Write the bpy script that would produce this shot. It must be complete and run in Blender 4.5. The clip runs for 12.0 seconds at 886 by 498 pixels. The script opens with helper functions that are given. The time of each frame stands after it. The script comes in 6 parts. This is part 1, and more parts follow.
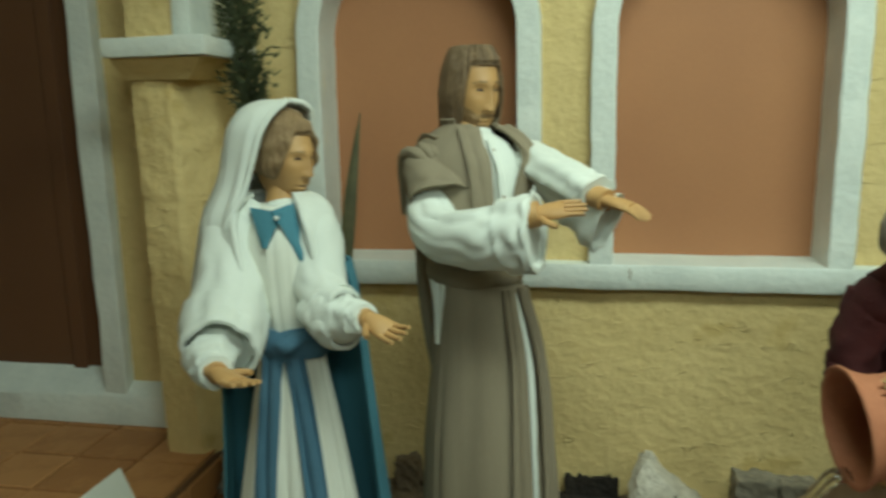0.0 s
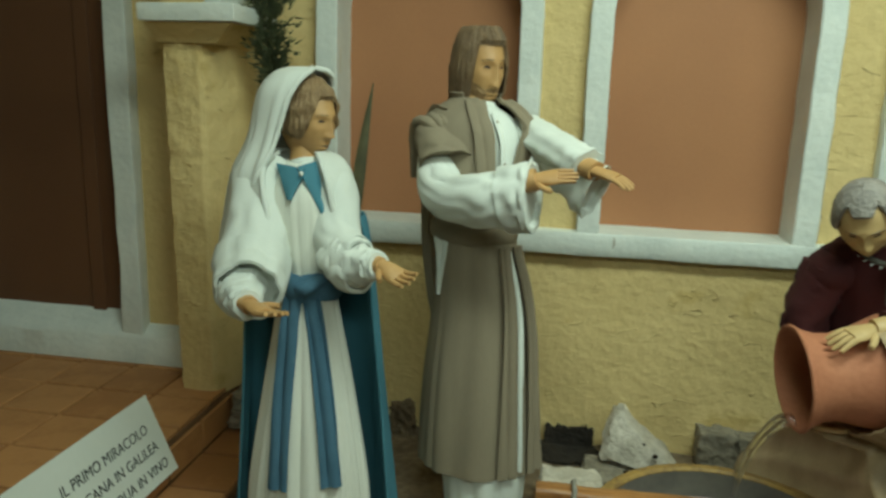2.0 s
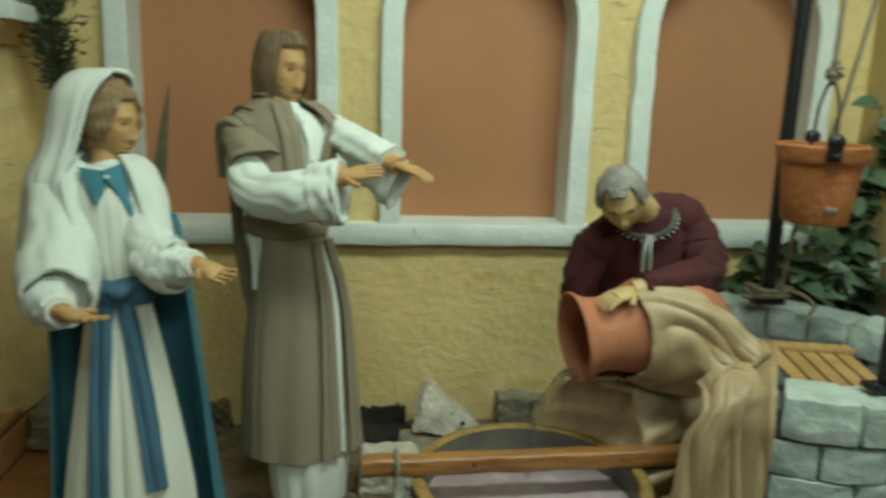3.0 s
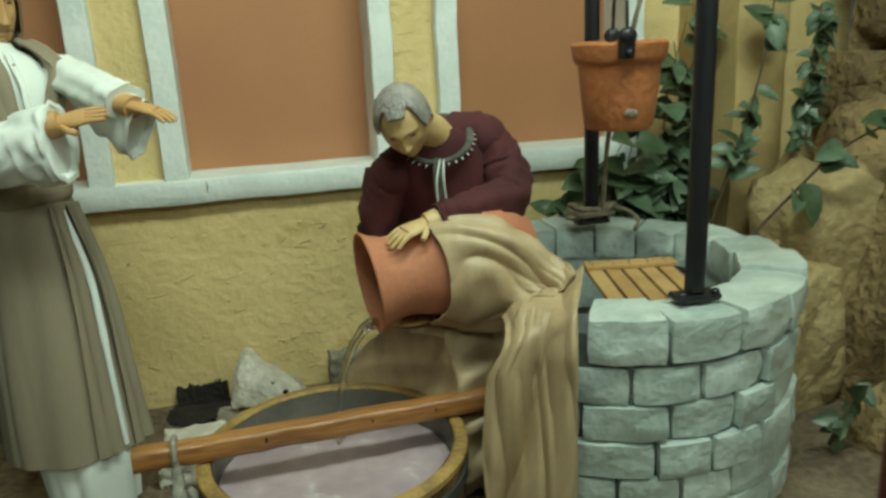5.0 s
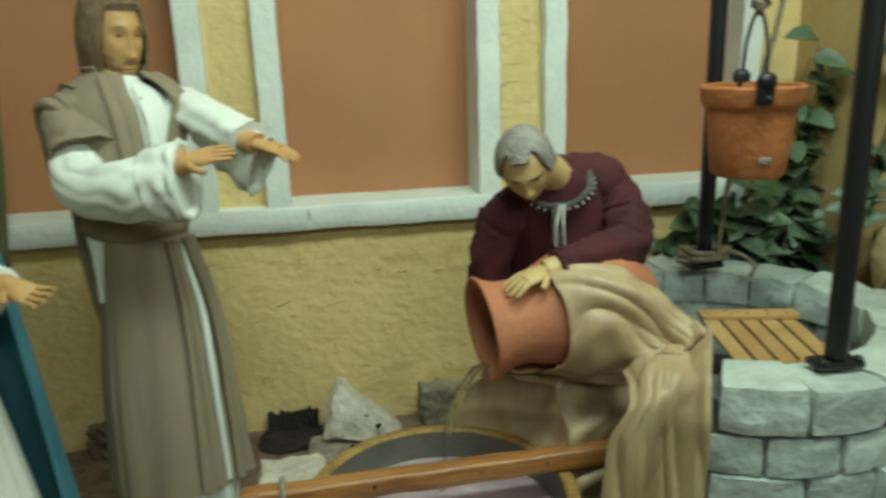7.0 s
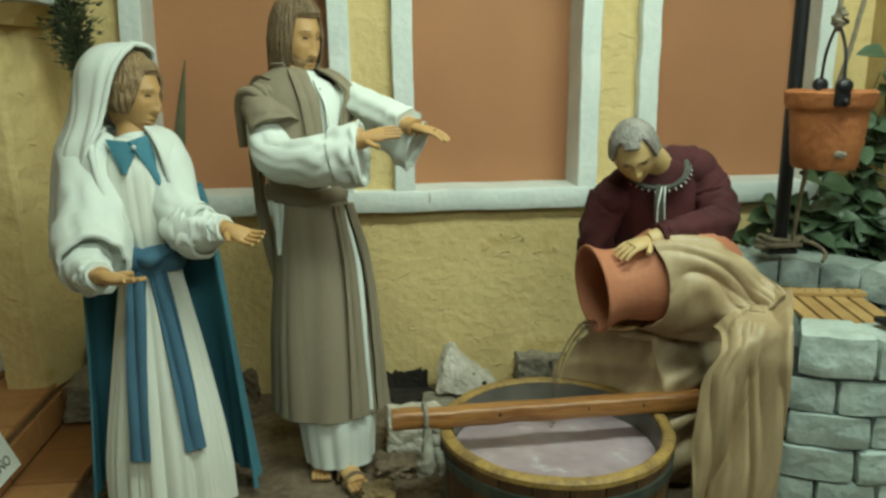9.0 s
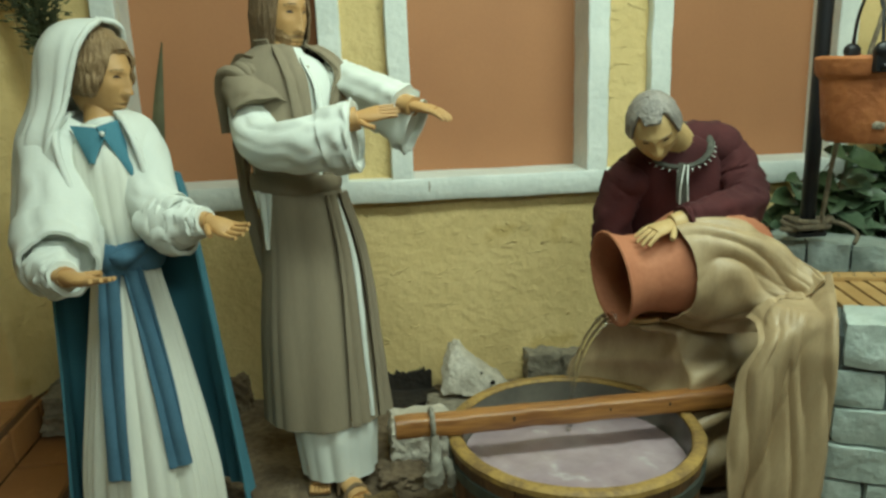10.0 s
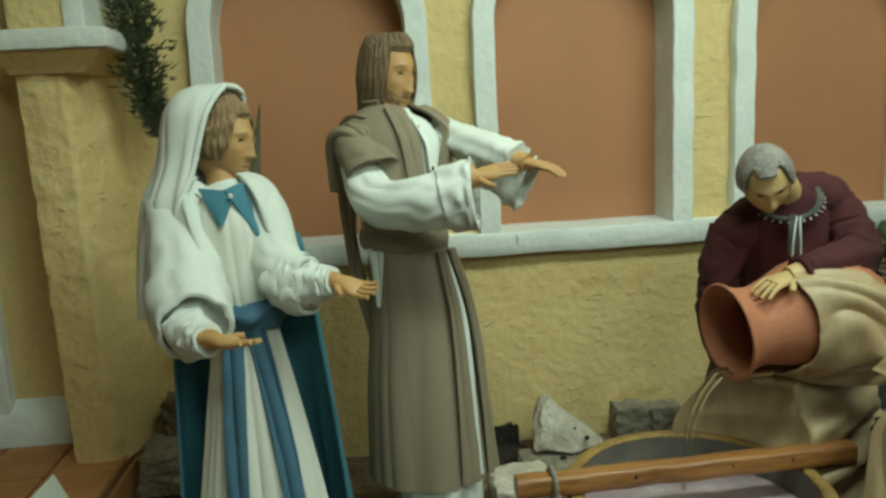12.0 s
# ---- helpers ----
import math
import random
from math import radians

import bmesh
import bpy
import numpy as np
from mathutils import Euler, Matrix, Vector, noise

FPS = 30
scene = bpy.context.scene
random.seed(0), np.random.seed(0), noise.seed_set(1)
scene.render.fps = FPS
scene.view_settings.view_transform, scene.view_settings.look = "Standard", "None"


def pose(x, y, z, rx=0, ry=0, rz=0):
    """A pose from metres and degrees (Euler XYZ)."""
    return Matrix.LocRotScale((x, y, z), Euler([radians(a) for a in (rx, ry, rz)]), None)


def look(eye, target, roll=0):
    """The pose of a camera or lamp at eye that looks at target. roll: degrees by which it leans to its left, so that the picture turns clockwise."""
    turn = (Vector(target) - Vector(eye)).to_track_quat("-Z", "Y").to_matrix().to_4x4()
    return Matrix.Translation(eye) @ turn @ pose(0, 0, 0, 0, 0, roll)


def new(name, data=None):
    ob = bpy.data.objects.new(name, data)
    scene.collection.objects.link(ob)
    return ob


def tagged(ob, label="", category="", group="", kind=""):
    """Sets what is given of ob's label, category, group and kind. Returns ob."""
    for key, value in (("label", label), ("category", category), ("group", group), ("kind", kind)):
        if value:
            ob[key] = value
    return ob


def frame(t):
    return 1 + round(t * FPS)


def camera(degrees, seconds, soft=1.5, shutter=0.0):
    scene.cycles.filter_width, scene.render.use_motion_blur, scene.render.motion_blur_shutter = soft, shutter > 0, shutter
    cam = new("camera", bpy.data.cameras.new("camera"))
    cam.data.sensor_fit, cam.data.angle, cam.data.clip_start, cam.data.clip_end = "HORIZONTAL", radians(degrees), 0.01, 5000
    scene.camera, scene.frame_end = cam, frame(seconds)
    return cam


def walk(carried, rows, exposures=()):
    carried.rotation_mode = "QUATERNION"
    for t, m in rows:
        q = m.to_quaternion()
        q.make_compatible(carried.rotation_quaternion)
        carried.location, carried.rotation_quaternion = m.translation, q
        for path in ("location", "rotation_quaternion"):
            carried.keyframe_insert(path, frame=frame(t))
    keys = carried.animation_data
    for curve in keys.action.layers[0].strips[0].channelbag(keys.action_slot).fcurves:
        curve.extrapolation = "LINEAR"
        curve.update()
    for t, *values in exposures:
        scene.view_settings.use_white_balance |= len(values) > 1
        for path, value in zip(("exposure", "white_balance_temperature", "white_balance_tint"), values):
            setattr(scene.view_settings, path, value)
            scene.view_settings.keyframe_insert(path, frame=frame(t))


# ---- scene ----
cam = camera(61.17, 12.0, 2.7, 0.4)
PATH = [
    (0, -0.1089, -1.5114, 0.8260, 10.44, -10.65, -1.03),
    (0.5, -0.1598, -1.5176, 0.8371, 15.64, -11.10, -0.58),
    (1, -0.1584, -1.5328, 0.8314, 15.58, -12.65, 0.40),
    (1.5, -0.1209, -1.5870, 0.8284, 13.40, -12.46, 1.23),
    (2, -0.1115, -1.6535, 0.8229, 9.45, -12.45, 1.77),
    (2.5, -0.1674, -1.7222, 0.8177, 3.70, -12.10, 2.14),
    (3, -0.1454, -1.7456, 0.8305, -6.82, -12.19, 1.81),
    (3.5, -0.0741, -1.7822, 0.8095, -15.95, -11.17, 1.23),
    (3.7, -0.0381, -1.8290, 0.8093, -18.73, -10.59, 0.77),
    (5.3, 0.0932, -1.5951, 0.7608, -12.68, -17.18, -3.62),
    (5.5, 0.0906, -1.5834, 0.7686, -12.02, -17.85, -3.64),
    (6, 0.0915, -1.5682, 0.8083, -11.89, -13.96, -3.00),
    (6.5, 0.0824, -1.5625, 0.8090, -12.68, -12.67, -2.18),
    (7, 0.0041, -1.5596, 0.8211, -9.89, -15.03, -1.76),
    (7.5, -0.0692, -1.6224, 0.8159, -1.74, -13.82, -1.77),
    (7.7, -0.0514, -1.6603, 0.8120, -0.02, -13.72, -1.93),
    (9.3, -0.1875, -1.7907, 0.7721, -7.22, -12.94, -0.62),
    (9.5, -0.1452, -1.7345, 0.7462, -6.13, -12.54, -1.95),
    (10, -0.1752, -1.6714, 0.7539, -6.65, -13.68, -1.84),
    (10.5, -0.2693, -1.6802, 0.7751, -10.68, -12.80, -1.97),
    (11, -0.3351, -1.6574, 0.7727, -8.05, -12.15, -3.19),
    (11.5, -0.3432, -1.6501, 0.7729, -4.20, -11.91, -3.65),
    (12, -0.3397, -1.6517, 0.7743, -5.65, -9.97, -2.85),
]
EXPOSURES = [(0.0, -0.09), (2.5, -0.14), (3.7, -0.10), (5.3, 0.05), (7.7, 0.02), (9.3, 0.13), (10.5, 0.12), (11.2, 0.03), (12.0, -0.04)]
walk(cam, [(t, pose(x, y, z, 90 + pitch, 0, yaw) @ pose(0, 0, 0, 0, 0, roll)) for t, x, y, z, yaw, pitch, roll in PATH], EXPOSURES)

# ---- light ----
world = bpy.data.worlds.new("room_air")
scene.world = world
world.use_nodes = True
world.node_tree.nodes["Background"].inputs[0].default_value = (0.9, 1.0, 0.85, 1)
world.node_tree.nodes["Background"].inputs[1].default_value = 0.05


def area_lamp(name, eye, target, sx, sy, watts, colour, spread=180):
    data = bpy.data.lights.new(name, "AREA")
    data.shape, data.size, data.size_y, data.energy, data.color, data.spread = "RECTANGLE", sx, sy, watts, colour, radians(spread)
    ob = new(name, data)
    ob.matrix_world = look(eye, target)
    return ob


area_lamp("lamp_over_stage", (0.45, -1.12, 1.93), (0.32, -0.20, 0.30), 1.4, 0.25, 16, (0.80, 1.0, 0.85), 130)
# added fill from the viewer's side, no fitting known there
area_lamp("fill_lamp", (0.66, -2.45, 2.12), (0.50, -0.5, 0.5), 1.8, 0.9, 47, (0.81, 1.0, 0.86), 160)


# ---- materials ----
def material(name, base, rough=0.8, dark=None, scale=8.0, fine=90.0, bump=0.2, depth=0.004, metal=0.0, vary=0.35, piece=0.0, stretch=(1, 1, 1), coat=0.0, spots=None, weave=0.0, marks=None, grain=1.0):
    """A surface: two tones mixed by large stains, a fine grain, and relief at both sizes."""
    m = bpy.data.materials.new(name)
    m.use_nodes = True
    nt = m.node_tree
    p = nt.nodes["Principled BSDF"]
    link = nt.links.new
    tc = nt.nodes.new("ShaderNodeTexCoord")
    mp = nt.nodes.new("ShaderNodeMapping")
    mp.inputs["Scale"].default_value = stretch
    link(tc.outputs["Object"], mp.inputs["Vector"])
    big, small = nt.nodes.new("ShaderNodeTexNoise"), nt.nodes.new("ShaderNodeTexNoise")
    for node, sc, det in ((big, scale, 4.0), (small, fine, 6.0)):
        node.inputs["Scale"].default_value, node.inputs["Detail"].default_value = sc, det
        link(mp.outputs["Vector"], node.inputs["Vector"])
    ramp = nt.nodes.new("ShaderNodeValToRGB")
    ramp.color_ramp.elements[0].position, ramp.color_ramp.elements[1].position = 0.35, 0.68
    dark = dark or tuple(c * 0.72 for c in base)
    ramp.color_ramp.elements[0].color, ramp.color_ramp.elements[1].color = (*dark, 1), (*base, 1)
    mix = nt.nodes.new("ShaderNodeMath")
    mix.operation = "MULTIPLY_ADD"
    link(small.outputs["Fac"], mix.inputs[0])
    mix.inputs[1].default_value = vary
    link(big.outputs["Fac"], mix.inputs[2])
    off = nt.nodes.new("ShaderNodeMath")
    off.operation = "SUBTRACT"
    link(mix.outputs[0], off.inputs[0])
    off.inputs[1].default_value = vary * 0.5
    fac = off.outputs[0]
    if piece:
        info, add = nt.nodes.new("ShaderNodeObjectInfo"), nt.nodes.new("ShaderNodeMath")
        add.operation = "MULTIPLY_ADD"
        link(info.outputs["Random"], add.inputs[0])
        add.inputs[1].default_value = piece
        link(fac, add.inputs[2])
        sub = nt.nodes.new("ShaderNodeMath")
        sub.operation = "SUBTRACT"
        link(add.outputs[0], sub.inputs[0])
        sub.inputs[1].default_value = piece * 0.5
        fac = sub.outputs[0]
    link(fac, ramp.inputs["Fac"])
    col = ramp.outputs["Color"]
    if spots:
        vo, cr, mx = nt.nodes.new("ShaderNodeTexNoise"), nt.nodes.new("ShaderNodeValToRGB"), nt.nodes.new("ShaderNodeMixRGB")
        vo.inputs["Scale"].default_value, vo.inputs["Detail"].default_value = spots[1], 5.0
        link(tc.outputs["Object"], vo.inputs["Vector"])
        cr.color_ramp.elements[0].position, cr.color_ramp.elements[1].position = spots[2], spots[2] + 0.06
        link(vo.outputs["Fac"], cr.inputs["Fac"])
        link(cr.outputs["Color"], mx.inputs["Fac"])
        link(col, mx.inputs["Color1"])
        mx.inputs["Color2"].default_value = (*spots[0], 1)
        col = mx.outputs["Color"]
    link(col, p.inputs["Base Color"])
    p.inputs["Roughness"].default_value, p.inputs["Metallic"].default_value = rough, metal
    p.inputs["Coat Weight"].default_value = coat
    soft = nt.nodes.new("ShaderNodeMath")
    soft.operation = "MULTIPLY"
    link(small.outputs["Fac"], soft.inputs[0])
    soft.inputs[1].default_value = grain
    height = soft.outputs[0]
    if weave:
        wv = nt.nodes.new("ShaderNodeTexWave")
        wv.inputs["Scale"].default_value, wv.inputs["Distortion"].default_value = weave, 1.5
        link(mp.outputs["Vector"], wv.inputs["Vector"])
        ad = nt.nodes.new("ShaderNodeMath")
        ad.operation = "MULTIPLY_ADD"
        link(wv.outputs["Fac"], ad.inputs[0])
        ad.inputs[1].default_value = 0.3
        link(height, ad.inputs[2])
        height = ad.outputs[0]
    if marks:
        mm, mn, mr, ma = nt.nodes.new("ShaderNodeMapping"), nt.nodes.new("ShaderNodeTexNoise"), nt.nodes.new("ShaderNodeValToRGB"), nt.nodes.new("ShaderNodeMath")
        mm.inputs["Scale"].default_value = marks[0]
        link(tc.outputs["Object"], mm.inputs["Vector"])
        link(mm.outputs["Vector"], mn.inputs["Vector"])
        mn.inputs["Scale"].default_value, mn.inputs["Detail"].default_value, mn.inputs["Distortion"].default_value = 1.0, 3.0, 0.8
        mr.color_ramp.elements[0].position, mr.color_ramp.elements[1].position = marks[1], marks[1] + 0.05
        link(mn.outputs["Fac"], mr.inputs["Fac"])
        ma.operation = "MULTIPLY_ADD"
        link(mr.outputs["Color"], ma.inputs[0])
        ma.inputs[1].default_value = marks[2]
        link(height, ma.inputs[2])
        height = ma.outputs[0]
    both = nt.nodes.new("ShaderNodeMath")
    both.operation = "MULTIPLY_ADD"
    link(big.outputs["Fac"], both.inputs[0])
    both.inputs[1].default_value = 1.2
    link(height, both.inputs[2])
    bp = nt.nodes.new("ShaderNodeBump")
    bp.inputs["Strength"].default_value, bp.inputs["Distance"].default_value = bump, depth
    link(both.outputs[0], bp.inputs["Height"])
    link(bp.outputs["Normal"], p.inputs["Normal"])
    return m


STUCCO = material("yellow_stucco", (0.73, 0.55, 0.255), 0.80, (0.64, 0.475, 0.21), 4, 55, 0.75, 0.007, vary=0.40, marks=((22, 22, 75), 0.66, 0.8), spots=((0.60, 0.43, 0.17), 7, 0.62))
# darker copy of the stucco, with the right pilaster's shade in its colour
SHADED_STUCCO = material("shaded_yellow_stucco", (0.50, 0.365, 0.155), 0.85, (0.41, 0.29, 0.12), 3, 50, 0.35, 0.006, vary=0.4)
PAINT = material("pale_blue_white_paint", (0.76, 0.79, 0.74), 0.42, (0.66, 0.70, 0.66), 9, 60, 0.45, 0.006, vary=0.45)
PANEL = material("terracotta_painted_board", (0.45, 0.20, 0.088), 0.7, (0.385, 0.165, 0.075), 2.2, 120, 0.12, 0.002, vary=0.2)
# window board's terracotta at about a third, the left bay's shade in the colour
SHADED_PANEL = material("shaded_terracotta_board", (0.155, 0.066, 0.028), 0.6, (0.12, 0.050, 0.021), 2.5, 120, 0.15, 0.002, vary=0.2)
TILE = material("terracotta_floor_tile", (0.49, 0.235, 0.088), 0.7, (0.38, 0.17, 0.06), 14, 110, 0.3, 0.003, piece=0.5)
GROUT = material("dark_tile_joint", (0.23, 0.12, 0.055), 0.95, None, 20, 140, 0.5, 0.004)
EARTH = material("grey_brown_earth", (0.22, 0.16, 0.10), 0.95, (0.11, 0.075, 0.045), 9, 60, 1.0, 0.012, vary=0.7)
# near-black colour that stands for the shade inside holes
HOLE = material("black_hole_shade", (0.03, 0.022, 0.015), 0.95, (0.015, 0.011, 0.008), 20, 90, 1.0, 0.01)
ROCK = material("white_limestone", (0.68, 0.62, 0.53), 0.9, (0.48, 0.43, 0.35), 18, 90, 0.9, 0.008, vary=0.7)
GREYROCK = material("grey_stone", (0.37, 0.32, 0.245), 0.9, (0.21, 0.18, 0.135), 14, 80, 0.9, 0.008, vary=0.7)
CLIFF = material("brown_rock_face", (0.37, 0.255, 0.115), 0.9, (0.20, 0.135, 0.062), 6, 50, 1.0, 0.02, vary=0.8, piece=0.4)
OCHREROCK = material("ochre_painted_rock", (0.46, 0.345, 0.165), 0.85, (0.31, 0.22, 0.10), 7, 50, 0.9, 0.012, vary=0.7)
WELLSTONE = material("grey_green_painted_stone", (0.55, 0.625, 0.575), 0.40, (0.38, 0.45, 0.41), 11, 60, 0.8, 0.006, vary=0.6, piece=0.30, coat=0.5)
MORTAR = material("dark_mortar", (0.13, 0.15, 0.145), 0.9, None, 20, 90, 0.6, 0.006)
WHITE = material("white_cotton", (0.74, 0.765, 0.71), 0.85, (0.68, 0.71, 0.66), 13, 260, 0.55, 0.0045, vary=0.25, stretch=(1, 1, 0.45), grain=0.08)
CREAM = material("cream_cotton", (0.77, 0.77, 0.69), 0.85, (0.69, 0.69, 0.61), 16, 260, 0.5, 0.004, vary=0.25, stretch=(1.3, 1.3, 0.2), grain=0.08)
BLUE = material("teal_blue_cotton", (0.068, 0.225, 0.295), 0.85, (0.055, 0.19, 0.255), 6, 240, 0.25, 0.0015, weave=260)
SASH = material("blue_grey_sash_cloth", (0.075, 0.175, 0.26), 0.85, (0.055, 0.135, 0.205), 8, 240, 0.25, 0.0015, weave=260)
TAN = material("taupe_wool_cloth", (0.27, 0.22, 0.15), 0.9, (0.235, 0.19, 0.13), 13, 230, 0.6, 0.0045, stretch=(1.3, 1.3, 0.25), grain=0.08)
MAROON = material("maroon_wool_cloth", (0.075, 0.013, 0.014), 0.9, (0.05, 0.009, 0.011), 14, 200, 0.6, 0.005, grain=0.25)
SACK = material("beige_satin_cloth", (0.47, 0.345, 0.20), 0.48, (0.37, 0.26, 0.145), 16, 230, 0.55, 0.005, coat=0.06, stretch=(1.6, 1.6, 0.4), grain=0.08)
SKIN = material("painted_plaster_skin", (0.56, 0.33, 0.135), 0.5, (0.48, 0.265, 0.10), 14, 120, 0.15, 0.0015, vary=0.3)
PALESKIN = material("pale_painted_plaster_skin", (0.60, 0.42, 0.20), 0.5, (0.50, 0.33, 0.14), 14, 120, 0.15, 0.0015, vary=0.3)
HAIR = material("brown_painted_hair", (0.25, 0.16, 0.085), 0.6, (0.15, 0.095, 0.05), 40, 150, 0.9, 0.006, vary=0.5, stretch=(1.6, 1.6, 0.45))
FAIRHAIR = material("light_brown_painted_hair", (0.36, 0.235, 0.12), 0.6, (0.25, 0.155, 0.075), 40, 150, 0.9, 0.006, vary=0.5, stretch=(1.6, 1.6, 0.45))
BEARD = material("light_brown_painted_beard", (0.32, 0.19, 0.085), 0.6, (0.24, 0.14, 0.06), 40, 150, 0.8, 0.004, vary=0.5)
GREYHAIR = material("grey_painted_hair", (0.30, 0.27, 0.24), 0.65, (0.18, 0.16, 0.145), 40, 150, 0.5, 0.004, vary=0.5)
EYE = material("dark_painted_eye", (0.05, 0.03, 0.02), 0.4)
COLLAR = material("grey_stitched_collar", (0.10, 0.10, 0.08), 0.8, (0.05, 0.05, 0.04), 60, 200, 0.4, 0.002)
TERRA = material("terracotta_clay", (0.50, 0.195, 0.10), 0.75, (0.42, 0.15, 0.075), 9, 110, 0.3, 0.003, vary=0.5)
POTCLAY = material("orange_pot_clay", (0.48, 0.17, 0.055), 0.7, (0.36, 0.115, 0.035), 12, 80, 0.6, 0.005, vary=0.6)
INSIDE = material("dark_clay_inside", (0.10, 0.06, 0.04), 0.8)
WOOD = material("varnished_broom_wood", (0.46, 0.21, 0.06), 0.42, (0.22, 0.085, 0.025), 16, 90, 0.35, 0.003, vary=0.6, stretch=(0.25, 3, 3), coat=0.2)
PLANK = material("raw_pine_slats", (0.50, 0.31, 0.12), 0.7, (0.40, 0.23, 0.08), 14, 100, 0.3, 0.003, vary=0.5, piece=0.35)
STAVE = material("dark_barrel_stave", (0.17, 0.085, 0.035), 0.7, (0.09, 0.045, 0.02), 12, 90, 0.5, 0.004, vary=0.6, stretch=(3, 3, 0.4), piece=0.4)
RIM = material("worn_ochre_rim_wood", (0.42, 0.26, 0.07), 0.6, (0.22, 0.13, 0.045), 24, 120, 0.4, 0.003, vary=0.7)
HOOP = material("grey_green_hoop_metal", (0.10, 0.12, 0.10), 0.5, None, 30, 120, 0.3, 0.002, metal=0.5)
LINER = material("grey_plastic_liner", (0.16, 0.15, 0.12), 0.35, (0.10, 0.095, 0.08), 10, 90, 0.1, 0.002)
LIQUID = material("pinkish_foaming_water", (0.47, 0.37, 0.39), 0.16, (0.36, 0.27, 0.295), 7, 34, 0.5, 0.005, vary=0.5, spots=((0.52, 0.45, 0.46), 16, 0.60))
BLACK = material("black_painted_metal", (0.012, 0.012, 0.015), 0.4, None, 20, 120, 0.15, 0.001)
ROPE = material("grey_hemp_rope", (0.27, 0.22, 0.15), 0.9, (0.16, 0.13, 0.09), 60, 200, 0.6, 0.003)
LEAF = material("dark_green_plastic_leaf", (0.075, 0.112, 0.052), 0.36, (0.034, 0.058, 0.027), 20, 90, 0.2, 0.002, vary=0.5)
PALELEAF = material("grey_green_plastic_leaf", (0.115, 0.165, 0.10), 0.45, (0.055, 0.095, 0.05), 20, 90, 0.2, 0.002, vary=0.5)
THUJA = material("dull_green_sprig", (0.085, 0.10, 0.042), 0.8, (0.045, 0.055, 0.024), 30, 120, 0.3, 0.002)
DRYLEAF = material("dried_sword_leaf", (0.13, 0.12, 0.06), 0.6, (0.08, 0.08, 0.04), 18, 90, 0.3, 0.002)
TWIG = material("brown_twig", (0.09, 0.055, 0.03), 0.8)
RED = material("red_painted_wood", (0.36, 0.035, 0.012), 0.4, (0.30, 0.027, 0.01), 5, 80, 0.2, 0.002, coat=0.2)
# darker copy of the red, for the upright's side in shade
SHADED_RED = material("shaded_red_painted_wood", (0.15, 0.018, 0.018), 0.45, None, 5, 80, 0.2, 0.002, coat=0.2)
CARD = material("white_card", (0.74, 0.76, 0.70), 0.6, (0.70, 0.72, 0.66), 5, 80, 0.05, 0.0005)
INK = material("black_ink", (0.02, 0.02, 0.02), 0.7)
# unseen room surfaces, kept pale to bounce light onto the stage
ROOMWALL = material("pale_bounce_plaster", (0.80, 0.78, 0.70), 0.9, None, 4, 60, 0.2, 0.004)
CEIL = material("plain_ceiling_board", (0.75, 0.74, 0.68), 0.9, None, 4, 60, 0.2, 0.004)
TIE = material("grey_rag", (0.36, 0.34, 0.28), 0.85, (0.22, 0.20, 0.16), 30, 160, 0.4, 0.003)


def clear(name, rough, colour):
    m = bpy.data.materials.new(name)
    m.use_nodes = True
    p = m.node_tree.nodes["Principled BSDF"]
    p.inputs["Base Color"].default_value = (*colour, 1)
    p.inputs["Roughness"].default_value, p.inputs["IOR"].default_value, p.inputs["Transmission Weight"].default_value = rough, 1.33, 1.0
    return m


WATER = clear("clear_poured_water", 0.08, (0.9, 0.9, 0.85))


# ---- mesh tools ----
def V(*a):
    return np.array(a, float)


def unit(v):
    v = np.asarray(v, float)
    return v / max(np.linalg.norm(v), 1e-9)


def n3(p, k=1.0):
    return noise.noise(Vector((float(p[0]) * k, float(p[1]) * k, float(p[2]) * k)))


def thing(name, base, label, category, group="", kind=""):
    ob = new(name)
    ob.empty_display_size = 0.05
    ob.location = base
    return tagged(ob, label, category, group, kind)


def world_of(ob):
    p = Vector(ob.location)
    while ob.parent:
        ob = ob.parent
        p = p + Vector(ob.location)
    return p


def finish(name, bm, mats, parent=None, label="", smooth=True, base=None, recalc=True):
    """One mesh object out of a bmesh that is laid out in world metres."""
    if recalc:
        bmesh.ops.recalc_face_normals(bm, faces=bm.faces)
    at = world_of(parent) if parent else Vector(base or (0, 0, 0))
    bmesh.ops.translate(bm, verts=bm.verts, vec=-at)
    me = bpy.data.meshes.new(name)
    for f in bm.faces:
        f.smooth = smooth
    if smooth:
        for e in bm.edges:
            if len(e.link_faces) == 2 and e.calc_face_angle(0) > 0.75:
                e.smooth = False
    bm.to_mesh(me)
    bm.free()
    for m in mats if isinstance(mats, (list, tuple)) else [mats]:
        me.materials.append(m)
    ob = new(name, me)
    if parent:
        ob.parent = parent
    else:
        ob.location = at
    if label:
        ob["label"] = label
    return ob


def part(name, bm, mats, parent, label="", smooth=True):
    return finish(name, bm, mats, parent, label, smooth)


def structure(name, bm, mats, label, category, smooth=False):
    return tagged(finish(name, bm, mats, None, "", smooth), label, category, kind="structure")


